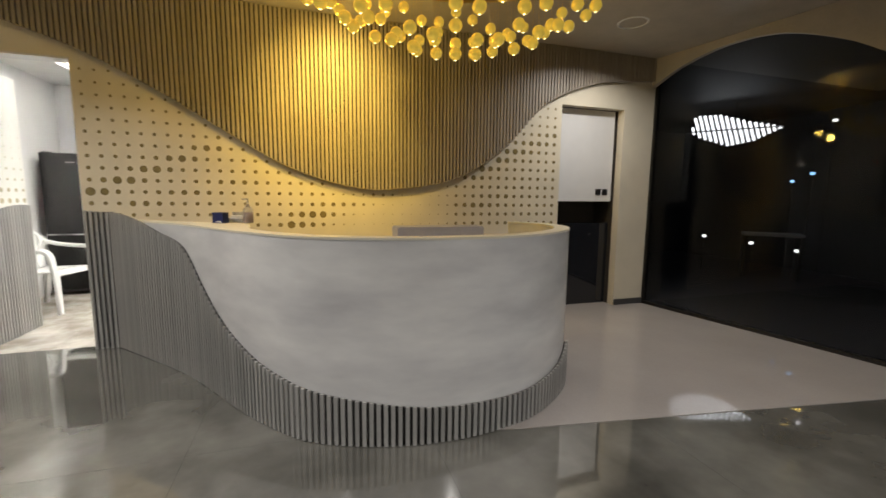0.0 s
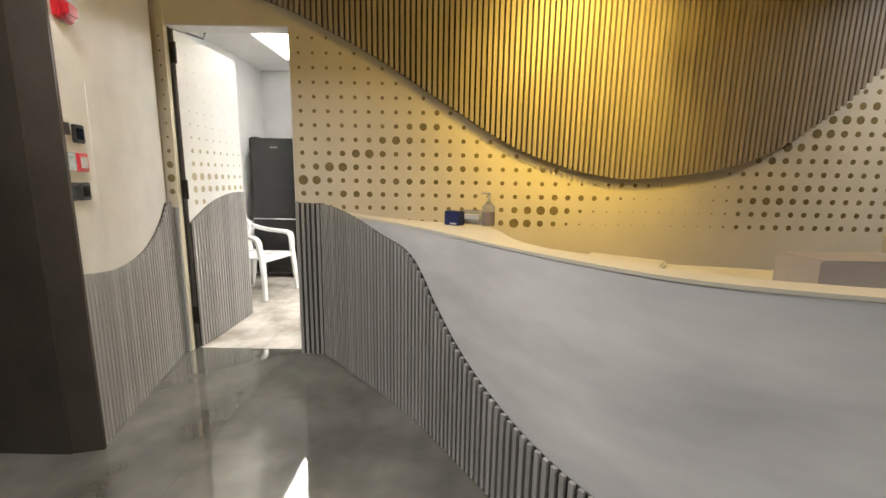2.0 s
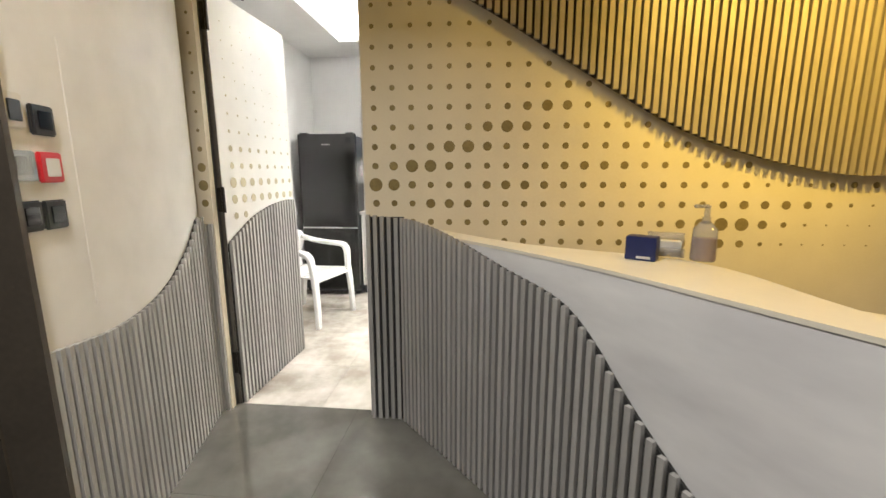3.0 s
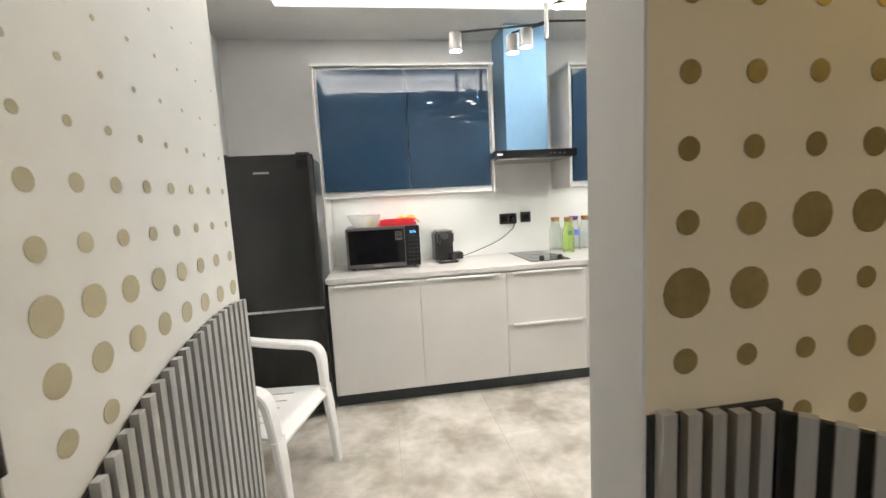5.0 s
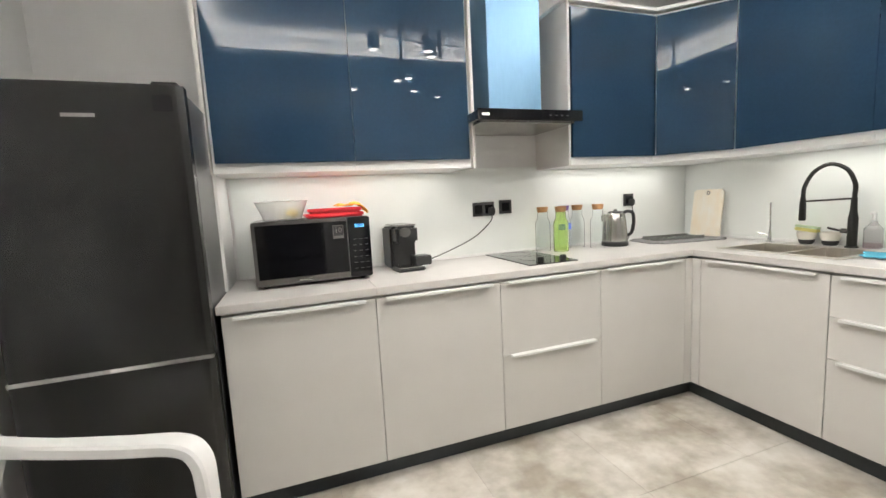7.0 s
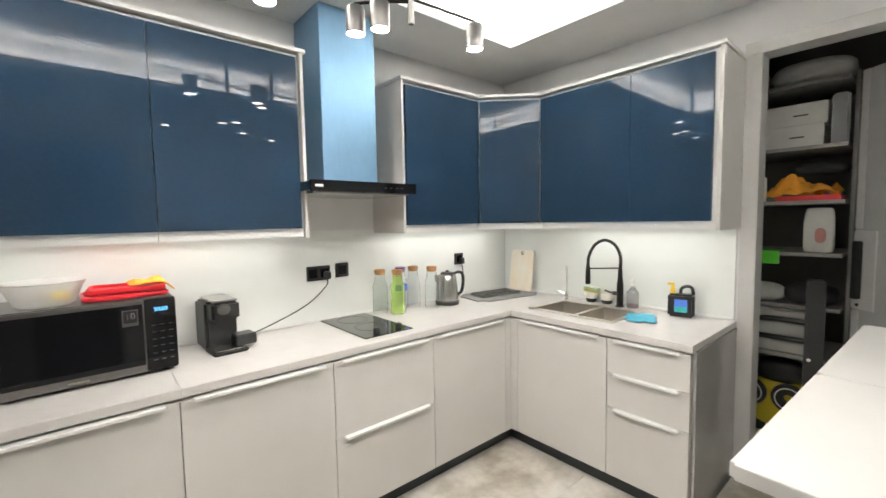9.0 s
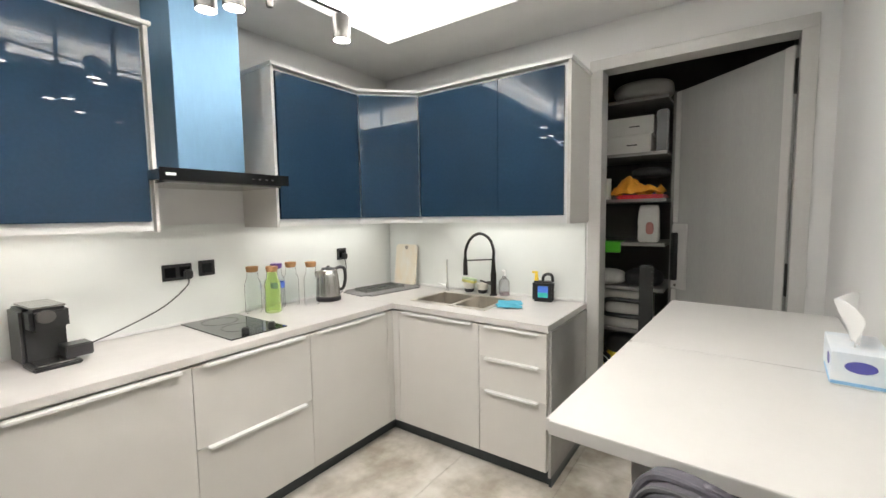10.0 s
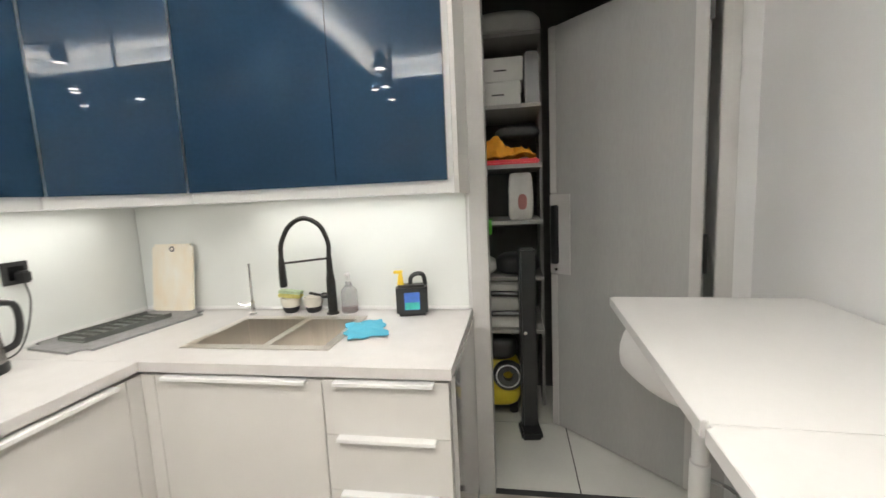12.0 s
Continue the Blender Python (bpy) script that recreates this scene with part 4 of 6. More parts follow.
bm_box(-0.2, 0.16, -0.064, -0.058, 0.0095, 0.03, 0.002, bm=b)
bm_box(-0.2, 0.16, 0.088, 0.094, 0.0095, 0.03, 0.002, bm=b)
part("rack", b, RACK, dm, "low dark plastic rack")

BOARD = mat("cutting_board_plastic", (0.86, 0.84, 0.76), 0.5, vary=0.05, second=(0.84, 0.72, 0.54), scale=6, fine=40, stretch=(1, 3, 1.2), sharp=-0.6)
cb = thing("cutting_board", "cream cutting board with brown stains leaning on the splashback", "cutting board", pose(2.215, 2.655, T + 0.002, 0, 7.5, 0))
b = bm_box(0.0, 0.010, -0.112, 0.112, 0.0, 0.335)
bmesh.ops.bevel(b, geom=[e for e in b.edges if abs(e.verts[0].co.x - e.verts[1].co.x) > 0.005], offset=0.014, segments=3, affect="EDGES")
part("board", b, BOARD, cb)
part("hanging_ring", bm_lathe([(0.008, 0.0), (0.014, 0.0), (0.014, 0.002), (0.008, 0.002), (0.008, 0.0)], 20), GREY_METAL, cb, "", pose(-0.0022, 0.0, 0.31, 0, 90, 0))

# ---------- sink and taps ----------
sink = thing("sink", "double-bowl stainless steel sink set in the worktop", "sink", pose(0, 0, 0))
b = bm_box(SX0 - 0.015, SX0 + 0.025, SY0 - 0.015, SY1 + 0.015, T + 0.0005, T + 0.004, 0.001)
bm_box(SX1 - 0.03, SX1 + 0.015, SY0 - 0.015, SY1 + 0.015, T + 0.0005, T + 0.004, 0.001, bm=b)
bm_box(SX0 + 0.025, SX1 - 0.03, SY0 - 0.015, SY0 + 0.02, T + 0.0005, T + 0.004, 0.001, bm=b)
bm_box(SX0 + 0.025, SX1 - 0.03, SY1 - 0.02, SY1 + 0.015, T + 0.0005, T + 0.004, 0.001, bm=b)
bm_box(SX0 + 0.025, SX1 - 0.03, 1.872, 1.90, T + 0.0005, T + 0.004, 0.001, bm=b)
part("rim", b, SINK_STEEL, sink)


def bm_bowl(x0, x1, y0, y1, depth, t=0.002):
    b = bm_box(x0, x1, y0, y1, T - depth - t, T - depth)
    bm_box(x0 - t, x0, y0, y1, T - depth, T + 0.0003, bm=b)
    bm_box(x1, x1 + t, y0, y1, T - depth, T + 0.0003, bm=b)
    bm_box(x0 - t, x1 + t, y0 - t, y0, T - depth, T + 0.0003, bm=b)
    bm_box(x0 - t, x1 + t, y1, y1 + t, T - depth, T + 0.0003, bm=b)
    return b


for y0, y1, d in ((1.90, 2.173, 0.15), (1.667, 1.872, 0.12)):
    bo = part("bowl", bm_bowl(SX0 + 0.027, SX1 - 0.032, y0, y1, d), SINK_STEEL, sink)
    part("drain", bm_lathe([(0.0, 0.001), (0.03, 0.001), (0.038, 0.004), (0.04, 0.0), (0.0, 0.0)], 24, (SX0 + SX1) / 2, (y0 + y1) / 2), CHROME, bo, "", pose(0, 0, T - d + 0.0005))

tap = thing("kitchen_tap", "matt black kitchen tap with a high spring arch", "tap", pose(2.205, 1.815, T))
part("column", bm_lathe([(0.0, 0.0), (0.028, 0.0), (0.028, 0.006), (0.021, 0.010), (0.021, 0.15), (0.015, 0.19), (0.0125, 0.26), (0.0, 0.262)], 20), BLACK_METAL, tap)
part("hose", bm_tube([(0, 0, 0.26), (0.0, 0.0, 0.33), (-0.012, 0.03, 0.405), (-0.035, 0.09, 0.438), (-0.055, 0.15, 0.405), (-0.068, 0.185, 0.33), (-0.070, 0.19, 0.27)], 0.0105, n=12, steps=10), BLACK_METAL, tap, "arched black hose")
part("spray_head", bm_lathe([(0.0, 0.14), (0.015, 0.14), (0.017, 0.15), (0.015, 0.24), (0.011, 0.27), (0.0, 0.272)], 18, -0.070, 0.19), BLACK_METAL, tap)
part("bracket", bm_tube([(0, 0, 0.255), (-0.070, 0.19, 0.245)], 0.005, n=8, steps=1), BLACK_METAL, tap)
part("lever", bm_tube([(0, 0.015, 0.085), (-0.01, 0.05, 0.088), (-0.015, 0.10, 0.10)], lambda u: 0.013 if u < 0.5 else 0.006, n=10, steps=6), BLACK_METAL, tap)
ft = thing("filter_tap", "slim chrome drinking-water tap", "tap", pose(2.185, 2.20, T))
part("column", bm_lathe([(0.0, 0.0), (0.018, 0.0), (0.018, 0.004), (0.011, 0.01), (0.010, 0.06), (0.0055, 0.07), (0.0055, 0.24), (0.0, 0.242)], 16), CHROME, ft)
part("lever", bm_tube([(0, 0, 0.045), (-0.02, 0.03, 0.05), (-0.03, 0.05, 0.062)], 0.005, n=8, steps=4), CHROME, ft)

CUP = mat("cream_cup", (0.70, 0.67, 0.60), 0.3, vary=0.05)
for x, y in ((2.235, 2.035), (2.24, 1.925)):
    c = thing("cup", "small cream and black cup by the tap", "cup", pose(x, y, T), "cups by the tap")
    part("bowl", bm_lathe([(0.0, 0.027), (0.036, 0.027), (0.044, 0.045), (0.045, 0.070), (0.042, 0.072), (0.038, 0.05), (0.0, 0.034)], 24), CUP, c)
    part("base", bm_lathe([(0.0, 0.0), (0.028, 0.0), (0.036, 0.012), (0.037, 0.0265), (0.0, 0.0265)], 24), BLACK, c, "black foot")
SPONGE_G = mat("green_sponge", (0.50, 0.62, 0.42), 0.9, vary=0.2, scale=60, fine=250, bump=0.7)
SPONGE_Y = mat("yellow_sponge", (0.62, 0.58, 0.20), 0.9, vary=0.15, scale=60, fine=250, bump=0.7)
sp = thing("sponge", "yellow and green washing-up sponge on the cup", "sponge", pose(2.225, 2.03, T + 0.0725, 8, 4, 12))
part("foam", bm_box(-0.032, 0.032, -0.05, 0.05, 0.0, 0.018, 0.004), SPONGE_Y, sp)
part("scourer", bm_box(-0.032, 0.032, -0.05, 0.05, 0.0185, 0.032, 0.003), SPONGE_G, sp)
PINK_SOAP = mat("pink_soap", (0.62, 0.38, 0.42), 0.1, vary=0.05, trans=0.5)
sd = thing("soap_dispenser", "clear soap bottle with white pump and pink soap", "soap bottle", pose(2.235, 1.745, T))
part("bottle", bm_lathe([(0.0, 0.0), (0.034, 0.0), (0.037, 0.006), (0.037, 0.10), (0.014, 0.128), (0.013, 0.140), (0.0, 0.141)], 24), CLEAR, sd)
part("soap", bm_lathe([(0.0, 0.004), (0.032, 0.005), (0.033, 0.03), (0.0, 0.031)], 24), PINK_SOAP, sd)
part("pump", bm_box(-0.035, 0.008, -0.007, 0.007, 0.172, 0.184, 0.003, bm=bm_cyl(0.009, 0.1415, 0.180, n=14)), WHITE, sd)
jug = thing("detergent_jug", "black detergent jug with yellow pump and blue label", "bottle", pose(2.195, 1.44, T, 0, 0, -78))
part("body", bm_box(-0.068, 0.068, -0.035, 0.035, 0.0, 0.135, 0.012), BLACK, jug)
part("handle", bm_tube([(-0.005, 0, 0.130), (0.0, 0, 0.165), (0.025, 0, 0.180), (0.052, 0, 0.172), (0.060, 0, 0.130)], 0.0095, n=10, steps=6), BLACK, jug)
LAB_A = mat("blue_label", (0.06, 0.16, 0.60), 0.4, vary=0.2)
LAB_B = mat("teal_label", (0.05, 0.50, 0.42), 0.4, vary=0.2)
la = part("label", bm_box(-0.032, 0.034, -0.0375, -0.0352, 0.03, 0.105), LAB_A, jug, "blue and teal label")
part("label_field", bm_box(-0.030, 0.032, -0.0390, -0.0377, 0.032, 0.062), LAB_B, la)
part("pump", bm_box(-0.075, -0.035, -0.008, 0.008, 0.184, 0.197, 0.003, bm=bm_cyl(0.015, 0.1355, 0.185, -0.046, 0, r2=0.008, n=16)), YELLOW, jug, "yellow pump")
CYAN = mat("cyan_cloth", (0.055, 0.30, 0.42), 0.85, vary=0.08, fine=220, bump=0.5)
cl = thing("dishcloth", "folded turquoise dishcloth beside the sink", "cloth", pose(1.97, 1.575, T + 0.0045, 0, 0, 25))
part("fabric", bm_cloth(0.21, 0.15, 0.007, 9.0), CYAN, cl)

# ---------- tables ----------
def bm_slab(x0, x1, y0, y1, z0, z1, r):
    """A flat board with rounded corners."""
    b = bm_box(x0, x1, y0, y1, z0, z1)
    bmesh.ops.bevel(b, geom=[e for e in b.edges if abs(e.verts[0].co.z - e.verts[1].co.z) > 0.005], offset=r, segments=5, affect="EDGES")
    rim = [e for e in b.edges if abs(e.verts[0].co.z - e.verts[1].co.z) < 1e-5]
    bmesh.ops.bevel(b, geom=rim, offset=0.0015, segments=2, affect="EDGES", clamp_overlap=True)
    for f in b.faces:
        f.normal_update()
        f.material_index = int(abs(f.normal.z) > 0.9999)
    return b


for x0, x1, lx, label in ((0.425, 1.1196, 0.76, "white laminate bar-height table against the wall"), (1.1204, 1.95, 1.70, "white laminate bar-height table pushed against another")):
    t = thing("bar_table", label, "table", pose(0.435, 0.455, 0, 0, 0, -2.8) @ pose((x0 + x1) / 2 - 0.425, 0.0, 0), "bar tables")
    w = (x1 - x0) / 2
    part("tabletop", bm_slab(-w, w, -0.316, 0.292, 1.0, 1.03, 0.010), TABLE_WHITE, t)
    part("leg", bm_cyl(0.030, 0.012, 0.9995, lx - (x0 + x1) / 2, -0.20, n=24), TABLE_WHITE, t)
    part("foot_plate", bm_cyl(0.09, 0.0, 0.012, lx - (x0 + x1) / 2, -0.20, n=36, bevel=0.003), TABLE_WHITE, t)
    part("wall_batten", bm_box(-w + 0.02, w - 0.02, -0.300, -0.278, 0.95, 0.9995, 0.002), TABLE_WHITE, t)


def bm_shell_seat():
    """A moulded shell: a shallow seat that curls up into a low back at -x."""
    b = bmesh.new()
    n, m = 22, 14
    grid = []
    for i in range(n + 1):
        u = i / n
        row = []
        for j in range(m + 1):
            v = j / m * 2 - 1
            if u < 0.62:
                x, z = 0.19 - u / 0.62 * 0.34, 0.012 * math.cos(u * 5)
            else:
                k = (u - 0.62) / 0.38
                x, z = -0.15 - 0.075 * math.sin(k * math.pi / 2), 0.012 * math.cos(3.1) + 0.23 * k * k + 0.03 * k
            half = 0.19 * math.sqrt(max(0.05, 1 - (2 * u - 1) ** 4))
            row.append(b.verts.new((x, v * half, z + 0.045 * v * v)))
        grid.append(row)
    for i in range(n):
        for j in range(m):
            b.faces.new((grid[i][j], grid[i + 1][j], grid[i + 1][j + 1], grid[i][j + 1]))
    geo = bmesh.ops.extrude_face_region(b, geom=b.faces[:])
    for v in geo["geom"]:
        if isinstance(v, bmesh.types.BMVert):
            v.co.z -= 0.010
    bmesh.ops.recalc_face_normals(b, faces=b.faces[:])
    return b


stool = thing("bar_stool", "white moulded bar stool on a column under the table", "bar stool", pose(1.98, 0.36, 0, 0, 0, -60), "bar stools")
part("seat_shell", bm_shell_seat(), PLASTIC_WHITE, stool, "", pose(0, 0, 0.70))
part("column", bm_lathe([(0.0, 0.014), (0.034, 0.014), (0.034, 0.42), (0.028, 0.425), (0.028, 0.665), (0.07, 0.672), (0.07, 0.682), (0.0, 0.682)], 24), PLASTIC_WHITE, stool)
part("base", bm_lathe([(0.0, 0.0), (0.20, 0.0), (0.205, 0.006), (0.19, 0.013), (0.0, 0.0138)], 40), PLASTIC_WHITE, stool)
part("footrest", bm_tube([(0.03, 0.0, 0.26), (0.12, 0.10, 0.26), (0.17, 0.0, 0.26), (0.12, -0.10, 0.26), (0.03, 0.0, 0.26)], 0.009, n=8, steps=8), CHROME, stool, "chrome footrest")
st2 = copy_thing(stool, pose(0.75, 0.38, 0, 0, 0, -90))
st3 = copy_thing(stool, pose(0.32, 0.385, 0, 0, 0, 90))
tagged(st3, "white moulded bar stool holding a grey backpack")
CUSHION = mat("black_cushion", (0.02, 0.02, 0.021), 0.8, vary=0.15, fine=200, bump=0.4)
cu = thing("seat_cushion", "round black cushion on a white stool", "cushion", pose(0.75, 0.40, 0.722))
part("pad", bm_lathe([(0.0, 0.0), (0.12, 0.0), (0.14, 0.012), (0.13, 0.03), (0.08, 0.036), (0.0, 0.037)], 28), CUSHION, cu)

# ---------- backpack ----------
BAG = mat("grey_nylon", (0.058, 0.054, 0.068), 0.75, vary=0.12, scale=9, fine=260, bump=0.5)
BAG_DARK = mat("dark_nylon", (0.03, 0.03, 0.034), 0.7, vary=0.15, fine=200, bump=0.5)


def bm_puff(hx, hy, h, seed, power=4.0, taper=0.12, foot=0.0):
    """A soft upright bag with rounded edges and slight creases."""
    b = bmesh.new()
    bmesh.ops.create_cube(b, size=2.0)
    bmesh.ops.subdivide_edges(b, edges=b.edges[:], cuts=9, use_grid_fill=True)
    for v in b.verts:
        p = v.co
        r = (abs(p.x) ** power + abs(p.y) ** power + abs(p.z) ** power) ** (1 / power)
        q = p / r
        k = 1 - taper * max(0, q.z) ** 2 - foot * max(0, 0.4 - q.z) / 1.4
        c = 1 + 0.05 * noise.noise(Vector((q.x * 2.5 + seed, q.y * 2.5, q.z * 2.5)))
        v.co = Vector((q.x * hx * k * c, q.y * hy * k * c, (q.z + 1) / 2 * h))
    bmesh.ops.recalc_face_normals(b, faces=b.faces[:])
    return b


pack = thing("backpack", "dark grey nylon backpack standing on a white stool", "backpack", pose(0.325, 0.385, 0.712, 4, 0, 4))
part("main_body", bm_puff(0.075, 0.185, 0.425, 2.0, 4.5, 0.06, 0.30), BAG, pack)
part("front_pocket", bm_puff(0.025, 0.13, 0.25, 7.0), BAG, pack, "", pose(-0.058, -0.02, 0.03))
part("top_band", bm_tube([(-0.060, -0.172, 0.28), (-0.060, -0.145, 0.380), (-0.058, 0.0, 0.412), (-0.058, 0.145, 0.388), (-0.060, 0.176, 0.29)], 0.008, n=8, steps=8), BAG, pack, "raised grey piping along the top")
part("zip", bm_tube([(-0.036, -0.176, 0.28), (-0.034, -0.150, 0.390), (-0.032, 0.0, 0.4235), (-0.034, 0.150, 0.396), (-0.036, 0.182, 0.29)], 0.006, n=8, steps=8), BAG_DARK, pack, "dark main zip over the top")
part("top_band", bm_tube([(-0.010, -0.178, 0.28), (-0.008, -0.152, 0.394), (-0.006, 0.0, 0.427), (-0.008, 0.152, 0.402), (-0.010, 0.184, 0.29)], 0.008, n=8, steps=8), BAG, pack, "raised grey piping along the top")
for y in (0.105, 0.148):
    part("padded_rib", bm_puff(0.012, 0.018, 0.30, 20 + y * 90, 3.0, 0.05), BAG, pack, "", pose(-0.066, y, 0.05))
part("front_panel", bm_puff(0.008, 0.10, 0.26, 31.0, 6.0, 0.05), BAG_DARK, pack, "dark flat nylon panel", pose(-0.068, -0.02, 0.09))
part("zip_line", bm_tube([(-0.083, -0.12, 0.20), (-0.080, -0.08, 0.262), (-0.080, 0.04, 0.262), (-0.083, 0.085, 0.20)], 0.0045, n=8, steps=8), BAG_DARK, pack, "dark zip of the pocket")
part("grab_handle", bm_tube([(0.02, -0.01, 0.405), (0.02, 0.005, 0.424), (0.02, 0.075, 0.424), (0.02, 0.09, 0.405)], 0.009, n=10, steps=8, flat=0.5), BAG, pack)
for y in (-0.09, 0.09):
    part("shoulder_strap", bm_tube([(0.055, y, 0.36), (0.078, y, 0.28), (0.078, y, 0.16), (0.06, y, 0.05)], 0.018, n=10, steps=8, flat=0.4), BAG_DARK, pack)
part("side_strap", bm_tube([(-0.04, 0.176, 0.36), (-0.01, 0.188, 0.25), (-0.02, 0.165, 0.12)], 0.014, n=8, steps=6, flat=0.35), BAG_DARK, pack)
part("buckle", bm_box(-0.05, -0.02, 0.176, 0.190, 0.24, 0.275, 0.003), BLACK, pack)
part("tag", bm_box(0.0, 0.03, 0.094, 0.106, 0.412, 0.419, 0.002), STEEL, pack, "small bright metal tag")
# the half-empty pack sinks towards its far end
for piece in pack.children:
    to_pack, back = piece.matrix_basis, piece.matrix_basis.inverted()
    for v in piece.data.vertices:
        w = to_pack @ v.co
        w.z *= 0.86 * (1.0 - 0.30 * min(1.0, max(0.0, (0.16 - w.y) / 0.34)))
        v.co = back @ w
rp = thing("red_pouch", "small red packet lying on the stool", "packet", pose(0.405, 0.295, 0.735, 0, 0, 30))
part("packet", bm_puff(0.045, 0.06, 0.07, 12.0, 3.0), RED, rp)

# ---------- tissue box ----------
PAPER = mat("tissue_paper", (0.86, 0.86, 0.85), 0.9, vary=0.02, fine=120, bump=0.3)
BOXB = mat("tissue_box_card", (0.66, 0.73, 0.80), 0.45, vary=0.08, scale=8, second=(0.80, 0.82, 0.84))
NAVY = mat("navy_print", (0.05, 0.05, 0.26), 0.4, vary=0.05)
SKY = mat("sky_print", (0.25, 0.50, 0.75), 0.4, vary=0.08)
tb = thing("tissue_box", "pale blue tissue box with a tissue sticking out", "tissue box", pose(1.14, 0.150, 1.03, 0, 0, -4))
part("carton", bm_box(-0.115, 0.115, -0.055, 0.055, 0.0, 0.085, 0.002), BOXB, tb)
o = part("emblem", bm_lathe([(0.0, 0.0), (0.024, 0.0), (0.024, 0.001), (0.0, 0.001)], 24), NAVY, tb, "navy oval emblem", pose(-0.1153, 0.0, 0.052, 0, -90, 0) @ Matrix.Diagonal((0.62, 1.25, 1, 1)))
part("print_band", bm_box(-0.1165, -0.1153, -0.054, 0.054, 0.004, 0.012), SKY, tb)
part("print_band", bm_box(-0.114, 0.05, 0.0553, 0.0565, 0.004, 0.012), SKY, tb)
part("emblem", bm_lathe([(0.0, 0.0), (0.024, 0.0), (0.024, 0.001), (0.0, 0.001)], 24), NAVY, tb, "navy oval emblem", pose(-0.05, 0.0553, 0.052, -90, 0, 0) @ Matrix.Diagonal((1.25, 0.62, 1, 1)))
b = bmesh.new()
n = 14
rows = []
for i in range(n + 1):
    u = i / n
    row = []
    for j in range(n + 1):
        v = j / n * 2 - 1
        wdt = 0.035 + 0.06 * u ** 0.7
        row.append(b.verts.new((v * wdt + 0.03 * u * u, 0.022 * math.sin(v * 4 + u * 3) * (0.3 + u) + 0.02 * u, 0.086 + 0.125 * u - 0.035 * abs(v) ** 2 * u + 0.008 * math.sin(v * 7))))
    rows.append(row)
for i in range(n):
    for j in range(n):
        b.faces.new((rows[i][j], rows[i][j + 1], rows[i + 1][j + 1], rows[i + 1][j]))
geo = bmesh.ops.extrude_face_region(b, geom=b.faces[:])
for v in geo["geom"]:
    if isinstance(v, bmesh.types.BMVert):
        v.co.y += 0.0012
bmesh.ops.recalc_face_normals(b, faces=b.faces[:])
part("tissue", b, PAPER, tb, "white tissue")

# ---------- white plastic armchair ----------
chair = thing("plastic_armchair", "white moulded plastic armchair beside the fridge", "chair", pose(-1.09, 1.53, 0, 0, 0, -15))


def bm_strip(points, width, thick, steps=8, across=(0, 1, 0)):
    """A flat moulded band along a smooth path; its width lies along across."""
    pts = smooth_path(points, steps)
    ax = Vector(across).normalized()
    b = bmesh.new()
    rows = []
    for i, q in enumerate(pts):
        t = (pts[min(i + 1, len(pts) - 1)] - pts[max(i - 1, 0)]).normalized()
        nn = t.cross(ax).normalized()
        w = width(i / (len(pts) - 1)) if callable(width) else width
        rows.append([b.verts.new(q + ax * (sx * w / 2) + nn * (sy * thick / 2)) for sx, sy in ((-1, -0.6), (-0.8, -1), (0.8, -1), (1, -0.6), (1, 0.6), (0.8, 1), (-0.8, 1), (-1, 0.6))])
    for a, c in zip(rows[:-1], rows[1:]):
        for k in range(8):
            b.faces.new((a[k], a[(k + 1) % 8], c[(k + 1) % 8], c[k]))
    b.faces.new(rows[0])
    b.faces.new(rows[-1][::-1])
    bmesh.ops.recalc_face_normals(b, faces=b.faces[:])
    return b


b = bmesh.new()
n = 16
g = []
for i in range(n + 1):
    row = []
    for j in range(n + 1):
        u, v = i / n, j / n * 2 - 1
        x = -0.23 + 0.49 * u
        dip = -0.018 * (1 - v * v) * math.sin(math.pi * min(1, u * 1.1)) - 0.035 * max(0, u - 0.85) ** 2 / 0.0225
        row.append(b.verts.new((x, v * (0.215 + 0.04 * u), 0.435 - 0.02 * (1 - u) + dip)))
    g.append(row)
for i in range(n):
    for j in range(n):
        b.faces.new((g[i][j], g[i + 1][j], g[i + 1][j + 1], g[i][j + 1]))
geo = bmesh.ops.extrude_face_region(b, geom=b.faces[:])
for v in geo["geom"]:
    if isinstance(v, bmesh.types.BMVert):
        v.co.z -= 0.012
bmesh.ops.recalc_face_normals(b, faces=b.faces[:])
part("seat", b, PLASTIC_WHITE, chair)
